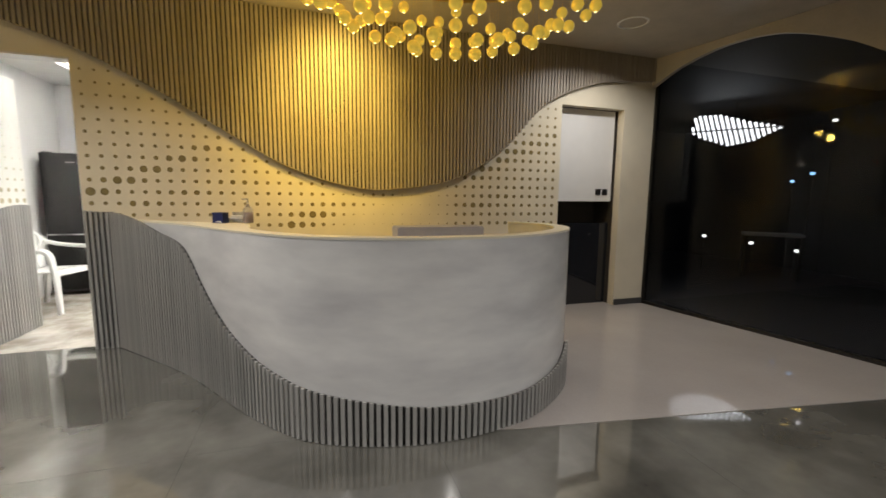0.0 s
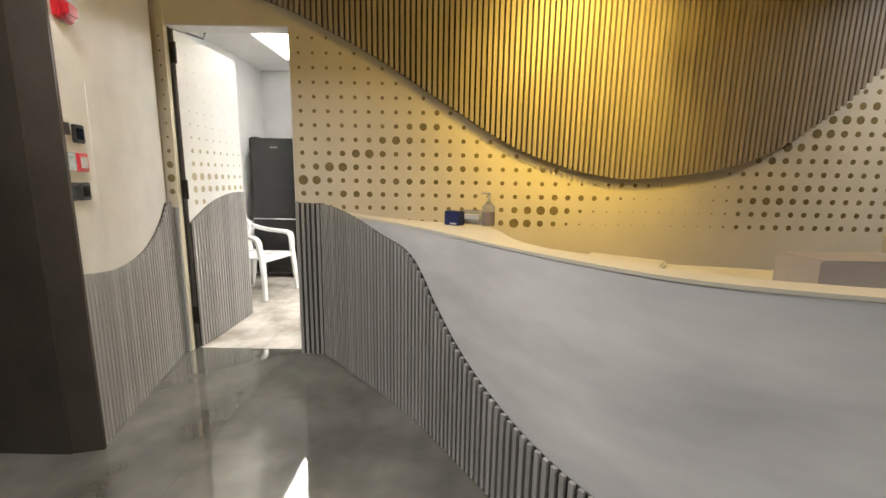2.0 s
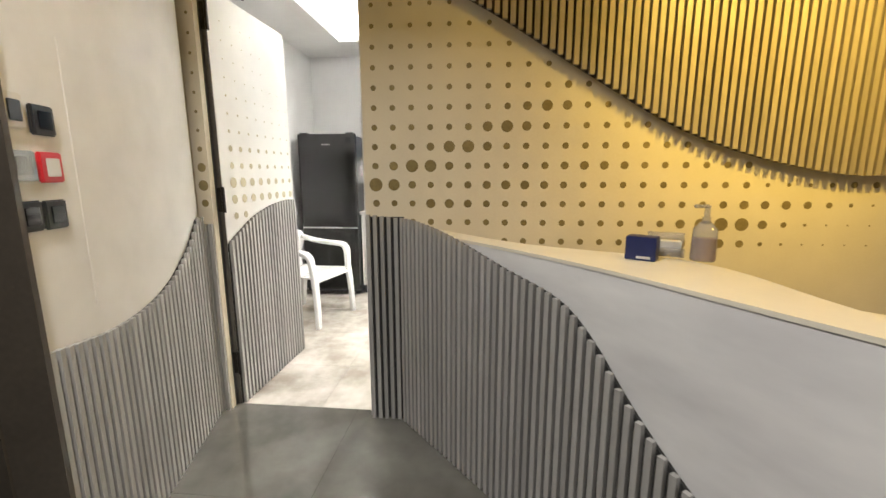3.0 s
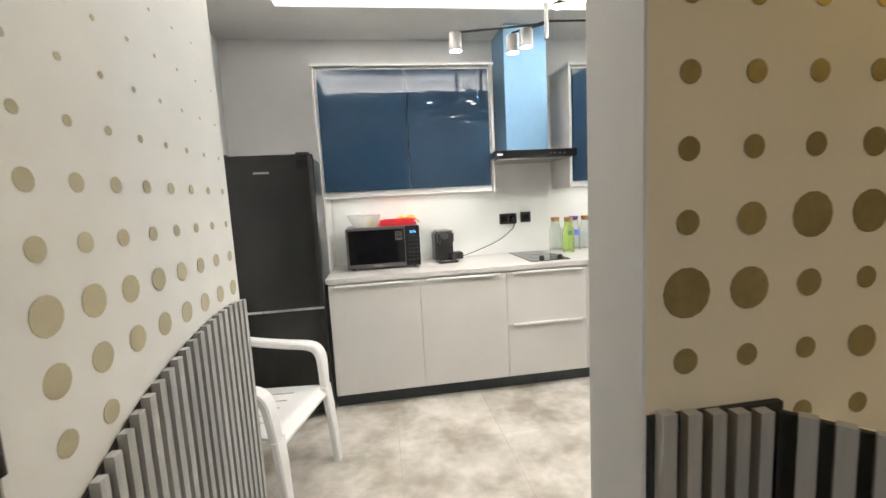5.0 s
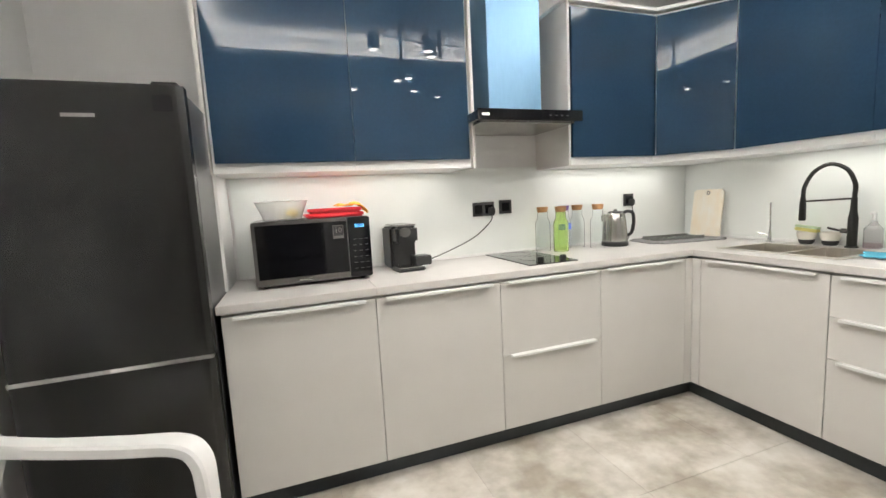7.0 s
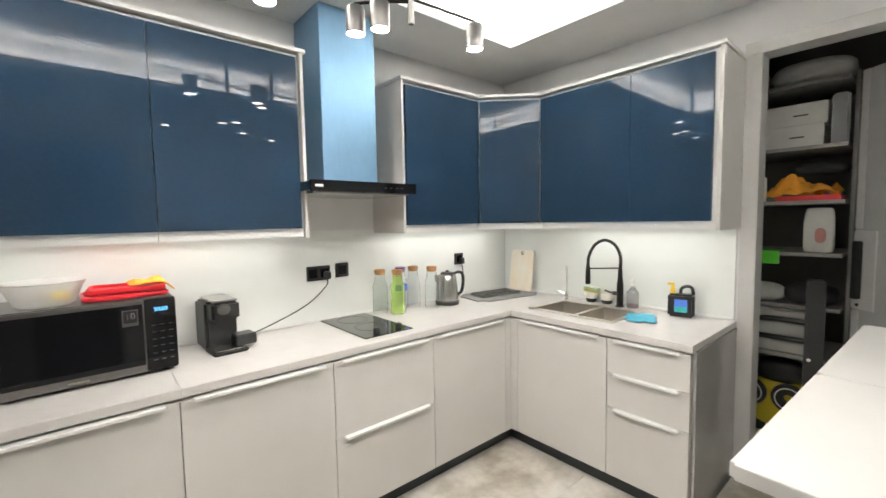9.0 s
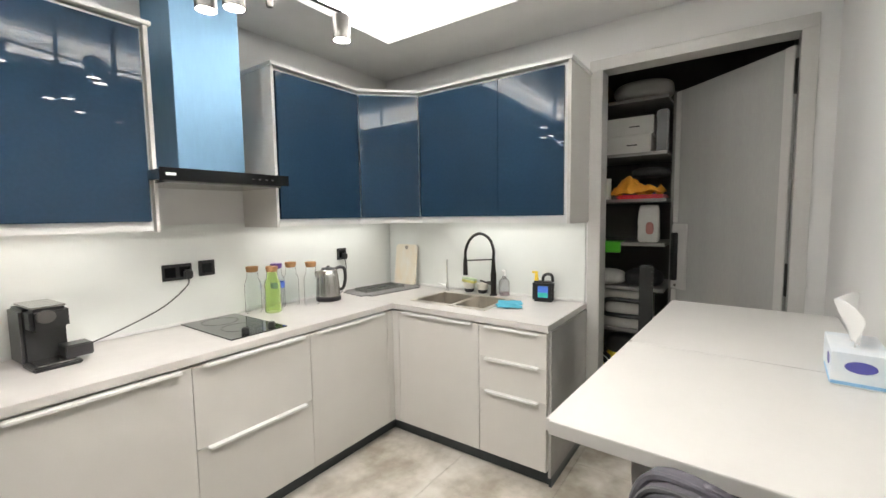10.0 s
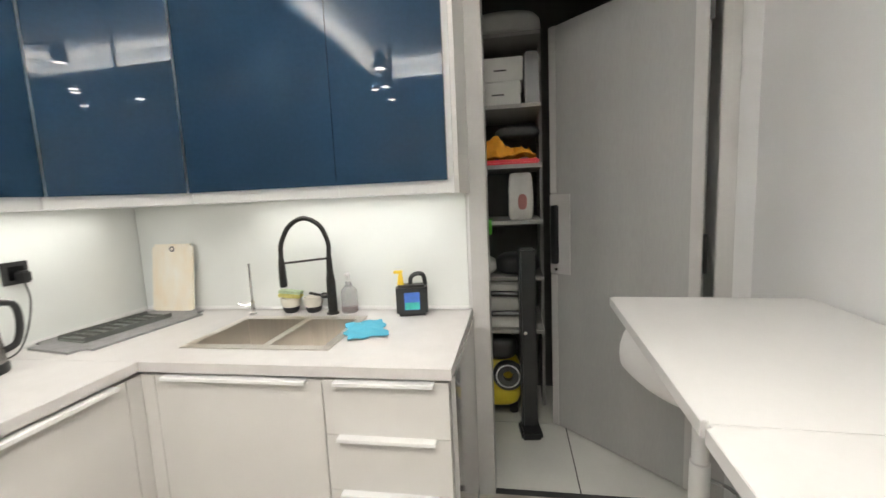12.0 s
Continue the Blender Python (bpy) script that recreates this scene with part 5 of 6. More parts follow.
for sy in (-1, 1):
    part("leg", bm_strip([(0.245, 0.25 * sy, 0.43), (0.262, 0.258 * sy, 0.25), (0.275, 0.265 * sy, 0.0)], lambda u: 0.075 - 0.03 * u, 0.034, 6), PLASTIC_WHITE, chair)
    part("leg", bm_strip([(-0.225, 0.215 * sy, 0.42), (-0.26, 0.23 * sy, 0.22), (-0.30, 0.245 * sy, 0.0)], lambda u: 0.075 - 0.03 * u, 0.034, 6), PLASTIC_WHITE, chair)
    part("armrest", bm_strip([(0.240, 0.255 * sy, 0.425), (0.235, 0.262 * sy, 0.52), (0.222, 0.268 * sy, 0.60), (0.17, 0.272 * sy, 0.640), (0.02, 0.272 * sy, 0.650), (-0.14, 0.262 * sy, 0.668), (-0.25, 0.235 * sy, 0.70)], lambda u: 0.052 + 0.020 * math.sin(math.pi * min(1, u * 1.2)), 0.036, 8), PLASTIC_WHITE, chair)
    part("back_wing", bm_strip([(-0.218, 0.135 * sy, 0.425), (-0.245, 0.150 * sy, 0.52), (-0.262, 0.195 * sy, 0.60), (-0.268, 0.235 * sy, 0.68), (-0.285, 0.225 * sy, 0.75)], lambda u: 0.075 + 0.02 * math.sin(math.pi * u), 0.026, 8), PLASTIC_WHITE, chair)
part("backrest_frame", bm_tube([(-0.268, -0.240, 0.68), (-0.305, -0.225, 0.76), (-0.325, -0.12, 0.835), (-0.332, 0.0, 0.85), (-0.325, 0.12, 0.835), (-0.305, 0.225, 0.76), (-0.268, 0.240, 0.68)], 0.024, n=10, steps=8, flat=0.6), PLASTIC_WHITE, chair)
for k in range(7):
    y = -0.15 + 0.05 * k
    part("back_slat", bm_strip([(-0.228, y * 0.9, 0.425), (-0.27, y, 0.60), (-0.300, y, 0.74), (-0.322, y * 0.95, 0.83 - 0.4 * y * y)], 0.044, 0.010, 6), PLASTIC_WHITE, chair)

# dark strips laid on the seat stand for the shade in its slots
SLOT = mat("slot_shade", (0.20, 0.20, 0.20), 0.6, vary=0.05)
for k in range(6):
    v = (k - 2.5) / 3.4
    spots = []
    for u in (0.45, 0.56, 0.68):
        spots.append((-0.23 + 0.49 * u, v * (0.215 + 0.04 * u), 0.4345 - 0.02 * (1 - u) - 0.018 * (1 - v * v) * math.sin(math.pi * min(1, u * 1.1))))
    part("drain_slot", bm_strip(spots, 0.005, 0.003, 4), SLOT, chair, "narrow dark strip for the shade in a drain slot")

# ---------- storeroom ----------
# wall paint and shelf grey are darkened for the little light inside
DIM = mat("storeroom_paint_shaded", (0.10, 0.097, 0.09), 0.8, vary=0.05, bump=0.1, fine=150)
SHELF = mat("grey_shelf_board_shaded", (0.27, 0.26, 0.245), 0.5, vary=0.05)
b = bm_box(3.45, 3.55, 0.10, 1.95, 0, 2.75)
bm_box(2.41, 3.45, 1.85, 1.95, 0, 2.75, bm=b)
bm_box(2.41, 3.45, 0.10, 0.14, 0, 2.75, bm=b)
struct("wall_storeroom", b, DIM, "grey painted storeroom walls, colour darkened for the shade inside", "wall")
struct("ceiling_storeroom", bm_box(2.41, 3.45, 0.14, 1.85, 2.70, 2.75), DIM, "grey storeroom ceiling, colour darkened for the shade inside", "ceiling")
sf = struct("floor_storeroom", bm_box(2.29, 3.45, 0.14, 1.85, -0.06, -0.004), GROUT_DARK, "white tiled storeroom floor with dark joints", "floor")
for i in range(3):
    for j in range(4):
        x0, x1 = max(2.30, 2.33 + (i - 0) * 0.6), min(3.45, 2.33 + (i + 1) * 0.6)
        y0, y1 = max(0.14, 0.715 + (j - 1) * 0.6), min(1.85, 0.715 + j * 0.6)
        if x1 - x0 > 0.02 and y1 - y0 > 0.02:
            part("tile", bm_box(x0 + 0.003, x1 - 0.003, y0 + 0.003, y1 - 0.003, -0.004, 0.0, 0.001), PANTRY_TILE, sf)
casing = thing("storeroom_door_frame", "grey painted frame of the storeroom doorway", "door frame", kind="structure")
part("jamb", bm_box(KX1 - 0.014, KX1 + 0.124, 1.11, 1.185, 0, 2.33, 0.003), CASING, casing)
part("jamb", bm_box(KX1 - 0.014, KX1 + 0.10, 0.135, 0.20, 0, 2.33, 0.003), CASING, casing)
part("lintel", bm_box(KX1 - 0.014, KX1 + 0.124, 0.135, 1.185, 2.325, 2.39, 0.003), CASING, casing)
sdoor = thing("storeroom_door", "grey door standing open into the storeroom", "door", pose(2.368, 0.212, 0, 0, 0, 45.5), kind="structure")
part("leaf", bm_box(0.0, 0.80, -0.04, 0.0, 0.008, 2.285, 0.003), PDOOR, sdoor)
b = bm_box(0.0, 0.05, 0.0003, 0.006, 0.008, 2.285, 0.002)
bm_box(0.755, 0.80, 0.0003, 0.006, 0.008, 0.93, 0.002, bm=b)
bm_box(0.755, 0.80, 0.0003, 0.006, 1.40, 2.285, 0.002, bm=b)
part("edge_trim", b, CASING, sdoor)
hp = part("handle_plate", bm_box(0.665, 0.80, 0.0003, 0.010, 0.94, 1.39, 0.002), CASING, sdoor, "pale handle plate")
part("pull", bm_box(0.735, 0.772, 0.0105, 0.045, 1.0, 1.33, 0.005), BLACK, hp, "black pull")
part("keyhole", bm_cyl(0.009, 0.0, 0.006, n=14), STEEL, hp, "", pose(0.755, 0.0105, 0.965, -90, 0, 0))
for z in (0.30, 1.03, 2.05):
    part("hinge", bm_box(-0.035, -0.002, -0.012, 0.004, z, z + 0.17, 0.002), BLACK_METAL, sdoor, "black hinge")

shelving = thing("shelving", "grey shelf boards fixed in the storeroom", "shelf", pose(3.17, 1.28, 0))
SHZ = (1.90, 1.57, 1.25, 0.92, 0.60)
for z in SHZ + (2.28,):
    part("shelf_board", bm_box(-0.27, 0.279, -0.45, 0.569, z - 0.022, z, 0.002), SHELF, shelving)
part("upright", bm_box(-0.02, 0.279, -0.47, -0.4505, 0, 2.35, 0.002), SHELF, shelving)
CARD = mat("white_carton", (0.66, 0.65, 0.62), 0.6, vary=0.05)
for z, y0, y1 in ((1.90, 0.94, 1.30), (2.031, 0.925, 1.32)):
    o = thing("storage_box", "white storage box with a dark grip on the shelf", "box", pose(2.93, 0, z), "white boxes")
    part("carton", bm_box(0.0, 0.30, y0, y1, 0.0, 0.13, 0.003), CARD, o)
    part("grip", bm_box(-0.003, -0.0003, y0 + 0.09, y0 + 0.16, 0.055, 0.063), BLACK, o)
BROWN_BAG = mat("brown_sack", (0.20, 0.13, 0.05), 0.8, vary=0.2, bump=0.4)
DARK_BAG = mat("black_bag", (0.02, 0.02, 0.022), 0.6, vary=0.2, bump=0.4)
o = thing("sack", "white sack on the top shelf", "sack", pose(3.08, 1.02, 2.28))
part("fabric", bm_puff(0.13, 0.20, 0.16, 21.0, 3.0), CARD, o)
o = thing("sack", "brown sack on the top shelf", "sack", pose(3.10, 1.42, 2.28))
part("fabric", bm_puff(0.14, 0.18, 0.20, 22.0, 3.0), BROWN_BAG, o)
o = thing("toolbox", "black case on the shelf", "case", pose(3.10, 0.88, 1.90))
part("shell", bm_box(-0.12, 0.12, -0.045, 0.035, 0.0, 0.30, 0.01), BLACK, o)
o = thing("orange_bag", "bright orange cloth bag on the shelf", "bag", pose(3.03, 1.03, 1.600))
part("fabric", bm_cloth(0.24, 0.34, 0.11, 23.0, 18), ORANGE, o)
o = thing("red_mat", "folded red cloth on the shelf", "cloth", pose(3.02, 1.01, 1.57))
part("fabric", bm_box(-0.12, 0.12, -0.17, 0.15, 0.0, 0.029, 0.010), RED, o)
o = thing("dark_garment", "dark folded clothes on the shelf", "clothes", pose(3.12, 0.96, 1.73))
part("fabric", bm_puff(0.09, 0.13, 0.08, 24.0, 3.0), DARK_BAG, o)
o = thing("paper_roll", "white paper roll standing on the shelf", "paper roll", pose(2.98, 1.27, 1.57))
part("roll", bm_lathe([(0.018, 0.0), (0.052, 0.0), (0.055, 0.004), (0.055, 0.156), (0.052, 0.16), (0.018, 0.16), (0.018, 0.0)], 28), PAPER, o)
o = thing("storage_bag", "white printed bag on the shelf", "bag", pose(3.0, 0.95, 1.25))
part("fabric", bm_puff(0.024, 0.072, 0.275, 25.0, 9.0), CARD, o)
part("print", bm_puff(0.004, 0.026, 0.09, 26.0, 3.0), mat("faded_pink_print", (0.50, 0.22, 0.20), 0.6), o, "faded pink print", pose(-0.027, -0.01, 0.06))
GREENP = mat("green_plastic", (0.10, 0.55, 0.04), 0.45, vary=0.05)
o = thing("green_folder", "bright green folder hanging over the shelf edge", "folder", pose(2.885, 1.22, 1.175))
part("sheet", bm_box(0.0, 0.012, -0.10, 0.16, 0.0, 0.078, 0.002), GREENP, o)
part("flap", bm_box(0.0, 0.16, -0.10, 0.16, 0.0785, 0.084, 0.001), GREENP, o)
o = thing("clear_bag", "crumpled pale plastic bag on the shelf", "bag", pose(3.0, 1.22, 0.92))
part("film", bm_puff(0.10, 0.12, 0.12, 27.0, 2.6), CARD, o)
o = thing("black_bag", "black soft bag on the shelf", "bag", pose(3.04, 0.98, 0.92))
part("fabric", bm_puff(0.12, 0.13, 0.13, 28.0, 3.0), DARK_BAG, o)
o = thing("carry_case", "pale case with a large black handle on the shelf", "case", pose(2.94, 1.10, 0.60))
part("shell", bm_box(0.0, 0.30, -0.17, 0.17, 0.0, 0.28, 0.012), CARD, o)
part("handle", bm_tube([(-0.014, -0.13, 0.21), (-0.02, -0.06, 0.215), (-0.02, 0.06, 0.215), (-0.014, 0.13, 0.20), (-0.014, 0.145, 0.15), (-0.014, 0.13, 0.10), (-0.02, 0.06, 0.095), (-0.02, -0.06, 0.095), (-0.014, -0.13, 0.10), (-0.014, -0.145, 0.15), (-0.014, -0.13, 0.21)], 0.018, n=8, steps=4), BLACK, o)
YEL = mat("yellow_machine", (0.70, 0.55, 0.03), 0.4, vary=0.08)
o = thing("pressure_cleaner", "yellow and black wheeled cleaning machine on the floor", "cleaning machine", pose(3.07, 1.12, 0))
part("body", bm_puff(0.11, 0.15, 0.34, 30.0, 3.5), YEL, o, "", pose(0, 0, 0.06))
part("hood", bm_puff(0.09, 0.13, 0.16, 31.0, 3.0), BLACK, o, "", pose(-0.02, 0.0, 0.37))
for y in (-0.02, 0.19):
    w = part("wheel", bm_lathe([(0.03, -0.02), (0.085, -0.02), (0.095, -0.008), (0.095, 0.008), (0.085, 0.02), (0.03, 0.02), (0.03, -0.02)], 28), BLACK, o, "", pose(-0.13, y - 0.05, 0.30, 0, 90, 0))
    part("rim", bm_lathe([(0.066, 0.0), (0.074, 0.0), (0.074, 0.003), (0.066, 0.003), (0.066, 0.0)], 28), PAPER, w, "pale ring", pose(0, 0, -0.0235))
for y in (-0.1, 0.1):
    part("foot", bm_cyl(0.03, 0.0, 0.075, 0, y, n=14), BLACK, o)
o = thing("vacuum_cleaner", "tall black upright vacuum cleaner", "vacuum cleaner", pose(2.83, 0.93, 0, 0, 0, 8))
part("tower", bm_box(-0.035, 0.035, -0.045, 0.045, 0.05, 1.10, 0.010), BLACK, o)
part("head", bm_box(-0.10, 0.05, -0.06, 0.06, 0.0, 0.0495, 0.012), BLACK, o)
part("catch", bm_cyl(0.010, 0.0, 0.012, n=12), CHROME, o, "", pose(-0.0352, 0.02, 0.62, 0, -90, 0))

# ---------- lobby: pendant cluster ----------
room = LOBBY
GLOBE = mat("gold_glass_globe", (1.0, 0.70, 0.10), 0.18, metal=0.6, vary=0.03, coat=0.4, emit=0.26)
CORE = mat("globe_core_glow", (1.0, 0.86, 0.45), 0.4, vary=0.0, emit=3.0)
CX, CY = 2.55, -1.42
clu = thing("pendant_cluster", "cluster of small golden glass pendant globes", "chandelier", pose(CX, CY, LH))
b = bm_cyl(1.0, -0.03, 0.0, n=64)
b.transform(Matrix.Diagonal((1.12, 0.80, 1, 1)))
part("ceiling_plate", b, GOLD_PLATE, clu, "oval gold ceiling plate")
globe_me = mesh_of("globe", bm_lathe([(0.0, -0.040), (0.016, -0.0365), (0.029, -0.0275), (0.0375, -0.014), (0.040, 0.0), (0.0375, 0.014), (0.029, 0.0275), (0.016, 0.0365), (0.0, 0.040)], 18), GLOBE)
core_me = mesh_of("bulb_tip", bm_lathe([(0.0, -0.0425), (0.004, -0.0418), (0.007, -0.0395), (0.0, -0.0385)], 10), CORE)
wire_me = mesh_of("wire", bm_cyl(0.0007, 0.0, 1.0, n=5), GOLD_PLATE)
for j in range(7):
    for i in range(15):
        u, v = (i - 7 + (0.5 if j % 2 else 0.0)) / 7.5, (j - 3) / 3.4
        r2 = u * u + v * v
        if r2 > 1.02:
            continue
        z = -0.70 + 0.36 * r2 + 0.10 * (v + 0.3) ** 2 + (0.07 if (i + j) % 3 == 0 else 0.0)
        gl = part_mesh("globe", globe_me, clu, pose(u * 1.02, v * 0.66, z))
        part_mesh("bulb_tip", core_me, gl, Matrix.Identity(4))
        part_mesh("wire", wire_me, gl, pose(0, 0, 0.040) @ Matrix.Diagonal((1, 1, -z - 0.071, 1)))

# ceiling rings to go with the added lobby lights
for x, y, power, wide in ADDED_DOWNLIGHTS:
    o = thing("downlight", "trim ring of a recessed downlight added to brighten the lobby", "ceiling lamp", pose(x, y, LH), "lobby downlights")
    part("trim_ring", bm_lathe([(0.118, 0.0), (0.135, 0.0), (0.135, -0.006), (0.118, -0.008), (0.118, 0.0)], 32), WHITE, o)

# ---------- lobby: wall fittings ----------
RED_ALARM = mat("red_alarm_plastic", (0.55, 0.02, 0.03), 0.3, vary=0.05)


def wall_plate(name, label, category, u, z, material, inner=None, w=0.082, h=0.082):
    o = thing(name, label, category, LW @ pose(u, -0.0005, z))
    part("plate", bm_box(-w / 2, w / 2, -0.014, 0.0, -h / 2, h / 2, 0.004), material, o)
    if inner is not None:
        part("rocker", bm_box(-w * 0.3, w * 0.3, -0.018, -0.0145, -h * 0.3, h * 0.3, 0.002), inner, o)
    return o


wall_plate("access_reader", "pale wall reader with a dark button", "switch", 0.045, 1.505, CUP, BLACK, 0.07, 0.09)
wall_plate("light_switch", "black square light switch on the plaster", "switch", 0.145, 1.49, BLACK, BLACK_GLOSS)
wall_plate("key_switch", "clear-covered steel key switch", "switch", 0.045, 1.365, STEEL, CLEAR, 0.095, 0.08)
wall_plate("fire_alarm_call_point", "red fire alarm call point on the plaster", "fire alarm", 0.148, 1.362, RED_ALARM, CARD, 0.085, 0.085)
wall_plate("light_switch", "black square light switch on the plaster", "switch", 0.045, 1.232, BLACK, BLACK_GLOSS)
wall_plate("light_switch", "black square light switch on the plaster", "switch", 0.138, 1.230, BLACK, BLACK_GLOSS)
o = thing("alarm_sounder", "red alarm sounder high on the plaster wall", "fire alarm", LW @ pose(0.13, -0.0005, 2.01))
part("base", bm_box(-0.06, 0.06, -0.03, 0.0, -0.045, 0.045, 0.008), RED_ALARM, o)
part("dome", bm_box(-0.045, 0.045, -0.055, -0.0305, -0.032, 0.032, 0.010), RED_ALARM, o)

# ---------- things on the desk ----------
DZ = DESK_H
o = thing("card_box", "small blue box on the desk top", "box", pose(1.11, -0.735, DZ, 0, 0, -32))
part("carton", bm_box(-0.045, 0.045, -0.03, 0.03, 0.0, 0.075, 0.002), mat("blue_card", (0.014, 0.024, 0.11), 0.45, vary=0.08), o)
part("label", bm_box(-0.01, 0.03, -0.0312, -0.0302, 0.006, 0.014), CARD, o)
o = thing("card_holder", "clear card holder on the desk top", "card holder", pose(1.21, -0.665, DZ, 0, 0, -20))
b = bm_box(-0.055, 0.055, -0.03, 0.03, 0.0, 0.004, 0.001)
bm_box(-0.055, 0.055, 0.026, 0.03, 0.004, 0.075, 0.001, bm=b)
bm_box(-0.055, 0.055, -0.03, -0.026, 0.004, 0.03, 0.001, bm=b)
part("acrylic", b, CLEAR, o)
part("card_stack", bm_box(-0.045, 0.045, -0.02, 0.024, 0.0045, 0.05, 0.001), CARD, o)
o = thing("sanitiser_bottle", "clear pump bottle of pinkish gel on the desk", "bottle", pose(1.29, -0.745, DZ))
part("bottle", bm_lathe([(0.0, 0.0), (0.033, 0.0), (0.036, 0.006), (0.034, 0.10), (0.012, 0.125), (0.012, 0.138), (0.0, 0.139)], 22), CLEAR, o)
part("gel", bm_lathe([(0.0, 0.003), (0.030, 0.004), (0.030, 0.075), (0.0, 0.076)], 22), PINK_SOAP, o)
part("pump", bm_box(-0.04, 0.008, -0.006, 0.006, 0.165, 0.176, 0.003, bm=bm_cyl(0.008, 0.1395, 0.17, n=12)), CLEAR, o)
LILAC = mat("lilac_grey_plastic", (0.40, 0.38, 0.40), 0.5, vary=0.05)
o = thing("monitor_riser", "long grey box lying behind the desk rim", "box", pose(2.44, -1.66, 0.985))
part("shell", bm_box(-0.26, 0.26, -0.09, 0.09, 0.0, 0.115, 0.006), LILAC, o)
o = thing("paper_tray", "low cream paper tray on the inner worktop", "tray", pose(1.78, -1.30, 0.985, 0, 0, -35))
part("tray", bm_box(-0.15, 0.15, -0.10, 0.10, 0.0, 0.022, 0.006), RIM, o)

# ---------- lobby: niche with a white wall unit ----------
struct("niche_back", bm_box(4.30, 5.20, 0.45, 0.50, 0, 2.32), BROWN, "dark brown back of the wall niche", "wall")
# the brown of the sides stands for shade within the recess
b = bm_box(4.30, 4.34, 0.10, 0.45, 0, 2.32)
bm_box(5.16, 5.20, 0.10, 0.45, 0, 2.32, bm=b)
bm_box(4.34, 5.16, 0.10, 0.45, 2.28, 2.32, bm=b)
struct("niche_sides", b, BROWN, "sides of the wall niche, dark brown for the shade inside", "wall")
o = thing("wall_unit", "white wall-hung unit with two small dark sockets", "wall cabinet", pose(4.735, 0.10, 1.24))
part("front", bm_box(-0.345, 0.385, 0.0, 0.34, 0.0, 1.03, 0.003), WHITE, o)
for x in (0.20, 0.29):
    part("socket", bm_box(x - 0.036, x + 0.036, -0.010, -0.0003, 0.075, 0.145, 0.003), BLACK, o, "dark socket")
o = thing("dark_cupboard", "dark glossy low cupboard in the niche", "cupboard", pose(4.75, 0.10, 0.004))
part("body", bm_box(-0.405, 0.405, 0.06, 0.345, 0.0, 0.98, 0.004), DARK_GLASS, o)
part("door_knob", bm_lathe([(0.0, 0.0), (0.012, 0.0), (0.014, 0.02), (0.0, 0.024)], 14), CHROME, o, "", pose(0.12, 0.0595, 0.85, 90, 0, 0))
part("skirting", bm_box(0.412, 0.88, -0.112, -0.102, 0.0, 0.07, 0.002), DARK, o)

# ---------- lobby: glazed front and the dark room behind it ----------
GP = pose(5.60, 0.0, 0, 0, 0, -80.6)
glz = thing("glass_partition", "dark glazed partition under a wavy bulkhead", "glass wall", GP, kind="structure")
GL = 6.65
pane_glass = mat("tinted_pane", (0.30, 0.32, 0.36), 0.0, vary=0.0, trans=1.0, ior=1.25)
for k in range(2):
    p = part("pane", bm_box(0.03 + k * GL / 2, (k + 1) * GL / 2 - 0.0, -0.004, 0.004, 0.04, 2.83), pane_glass, glz)
    p.visible_shadow = False
    part("mullion", bm_box(k * GL / 2 + 0.0005, k * GL / 2 + 0.0295, -0.03, 0.03, 0.0, 2.84, 0.002), BLACK_METAL, glz)
part("sill", bm_box(0.03, GL, -0.03, 0.03, 0.004, 0.0395, 0.002), BLACK_METAL, glz)
WAVE_TOP = smoothed([(0.0, 2.55), (0.35, 2.70), (0.8, 2.78), (1.25, 2.74), (1.7, 2.55), (2.1, 2.30), (2.6, 2.22), (3.3, 2.4), (4.5, 2.7), (6.7, 2.5)])
part("bulkhead", bm_curtain(0.0, GL, lambda x: interp(WAVE_TOP, x), lambda x: LH - 0.004, -0.09, -0.035, 80), LOBBY_CEIL, glz, "beige bulkhead with a wavy lower edge")
# the room is unlit; its darkness is put into near-black surfaces
struct("wall_far_room", bm_box(10.4, 10.5, -6.7, 4.1, 0, LH), DARK, "wall of the unlit room behind the glass, coloured dark for its shade", "wall")
struct("wall_far_room_back", bm_box(5.62, 10.4, 4.0, 4.1, 0, LH), DARK, "wall of the unlit room behind the glass, coloured dark for its shade", "wall")
struct("wall_far_room_side", bm_box(5.52, 5.62, 0.1, 4.0, 0, LH), DARK, "wall of the unlit room behind the glass, coloured dark for its shade", "wall")
struct("wall_far_room_front", bm_box(9.6, 10.4, -6.7, -6.6, 0, LH), DARK, "wall of the unlit room behind the glass, coloured dark for its shade", "wall")
struct("floor_far_room", bm_prism([(9.6, -6.6), (10.4, -6.6), (10.4, 4.0), (5.62, 4.0), (5.62, 0.05), (9.6, 0.05)], -0.06, -0.003), DARK, "floor of the unlit room behind the glass, coloured dark for its shade", "floor")
struct("ceiling_far_room", bm_prism([(9.6, -6.6), (10.4, -6.6), (10.4, 4.0), (5.62, 4.0), (5.62, 0.0), (9.6, 0.0)], LH, LH + 0.08), DARK, "ceiling of the unlit room behind the glass, coloured dark for its shade", "ceiling")
PANEL_GLOW = mat("white_lamp_glow", (1.0, 0.98, 0.92), 0.5, vary=0.0, emit=4.5)
ll = thing("lattice_lamp", "white glowing slatted pendant lamp behind the glass", "pendant lamp", pose(8.35, 1.15, 2.40, 0, 0, -52) @ Matrix.Diagonal((0.72, 0.72, 0.85, 1)))
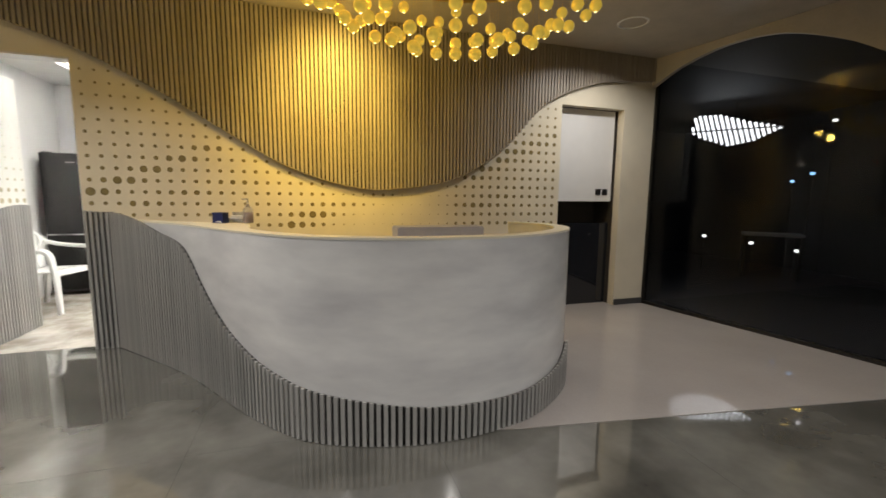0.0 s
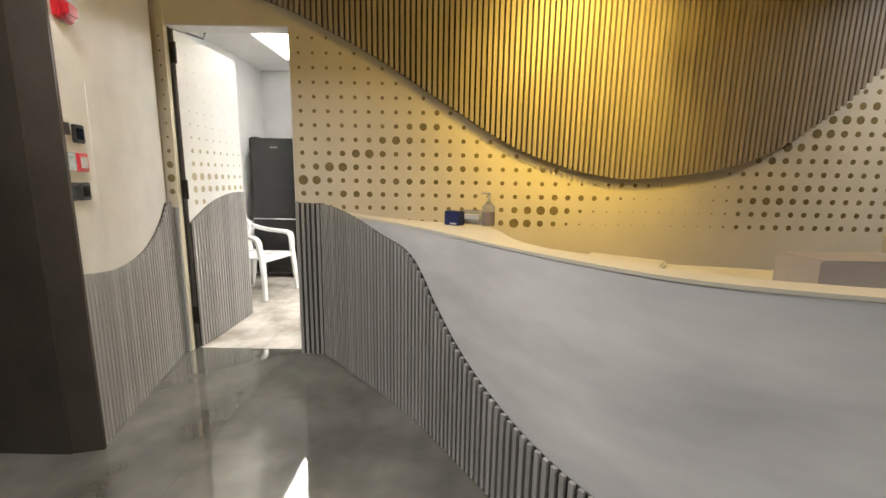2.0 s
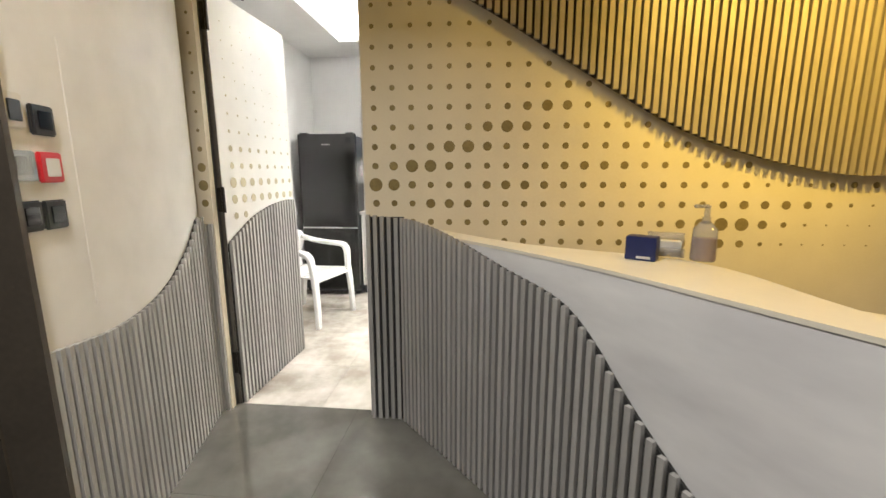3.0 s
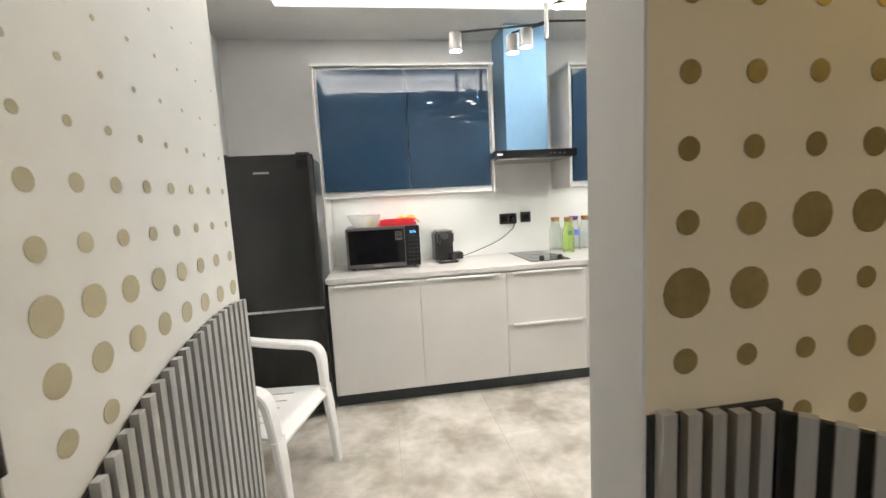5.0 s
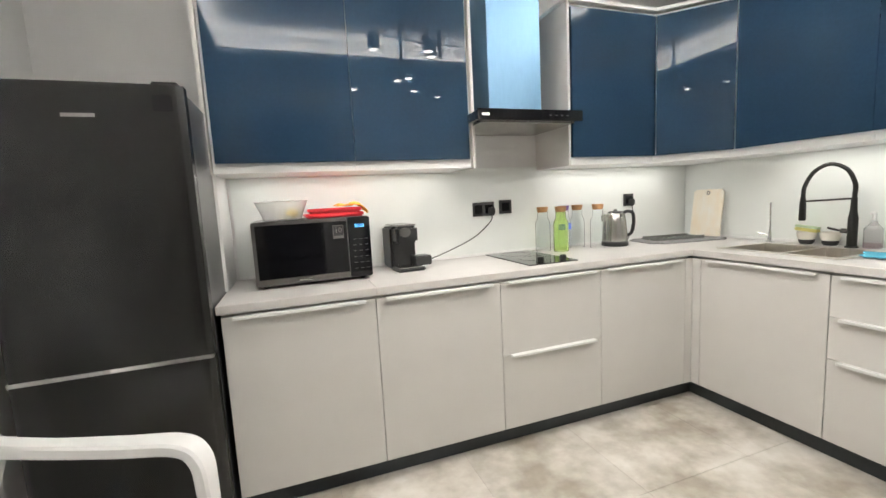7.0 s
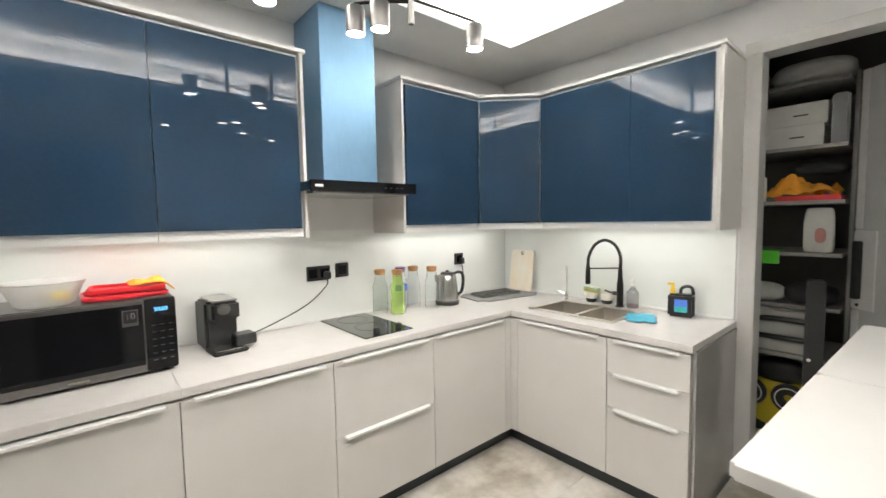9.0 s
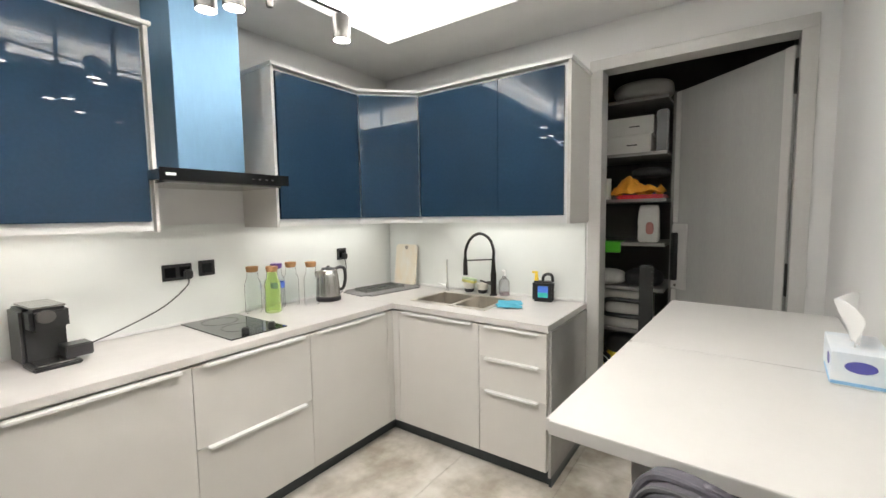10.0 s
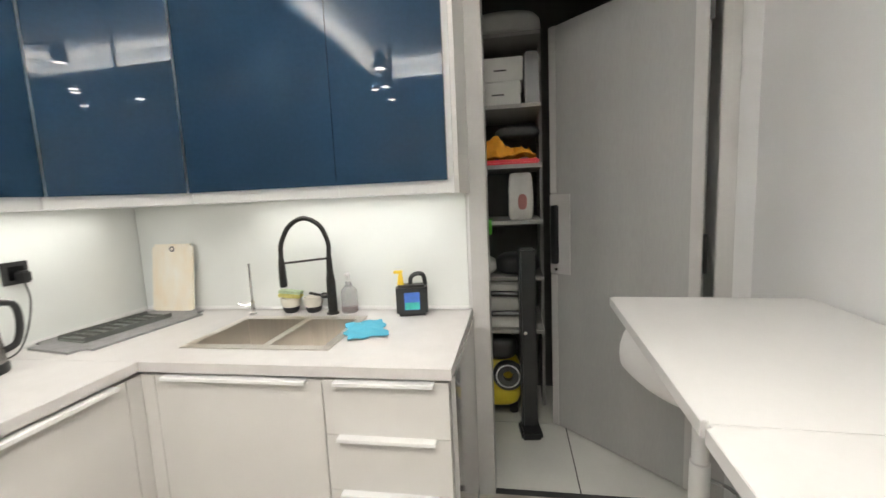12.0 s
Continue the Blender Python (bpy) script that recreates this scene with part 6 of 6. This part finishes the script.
OUT = [(-0.85, 0.02, 0.0), (-0.68, 0.34, -0.12), (-0.2, 0.33, -0.30), (0.3, 0.16, -0.22), (0.85, 0.02, 0.0)]
for k in range(17):
    x = -0.80 + k * 0.10
    hi = float(np.interp(x, [p[0] for p in OUT], [p[1] for p in OUT]))
    lo = float(np.interp(x, [p[0] for p in OUT], [p[2] for p in OUT]))
    if hi - lo > 0.02:
        part("slat", bm_box(-0.026, 0.026, -0.01, 0.01, lo, hi, 0.002), PANEL_GLOW, ll, "", pose(x, 0, 0, 0, -18, 0))
part("spine", bm_tube([(-0.86, -0.012, 0.02), (0.86, -0.012, 0.02)], 0.012, n=8, steps=1), BLACK_METAL, ll)
part("cord", bm_cyl(0.005, 0.02, (LH - 2.40) / 0.85, n=6), BLACK_METAL, ll)
FAR_BLUE = mat("far_blue_light", (0.35, 0.65, 1.0), 0.5, vary=0.0, emit=3.0)
FAR_WHITE = mat("far_white_light", (1.0, 0.95, 0.88), 0.5, vary=0.0, emit=4.0)
for x, y, z, m_, s_ in ((9.6, 0.72, 1.72, FAR_BLUE, 0.035), (9.5, 0.95, 1.60, FAR_BLUE, 0.03), (9.7, 0.55, 2.55, FAR_WHITE, 0.03), (8.6, 1.75, 0.62, FAR_WHITE, 0.035), (8.9, 1.10, 0.55, FAR_WHITE, 0.035), (9.1, 0.50, 0.48, FAR_WHITE, 0.04)):
    o = thing("small_lamp", "tiny distant lamp in the dark room", "lamp", pose(x, y, z), "distant lamps")
    part("glow", bm_cyl(s_, -0.02, 0.02, n=12, bevel=0.006), m_, o)
    part("post", bm_cyl(0.008, -z - 0.003, -0.02, n=6), BLACK_METAL, o)
o = thing("far_table", "pale table in the dark room behind glass", "table", pose(9.0, 0.85, -0.003, 0, 0, -50))
part("tabletop", bm_box(-0.40, 0.40, -0.25, 0.25, 0.70, 0.74, 0.004), CARD, o)
for x in (-0.36, 0.36):
    part("leg", bm_box(x - 0.02, x + 0.02, -0.22, 0.22, 0.0, 0.6995, 0.003), BLACK_METAL, o)
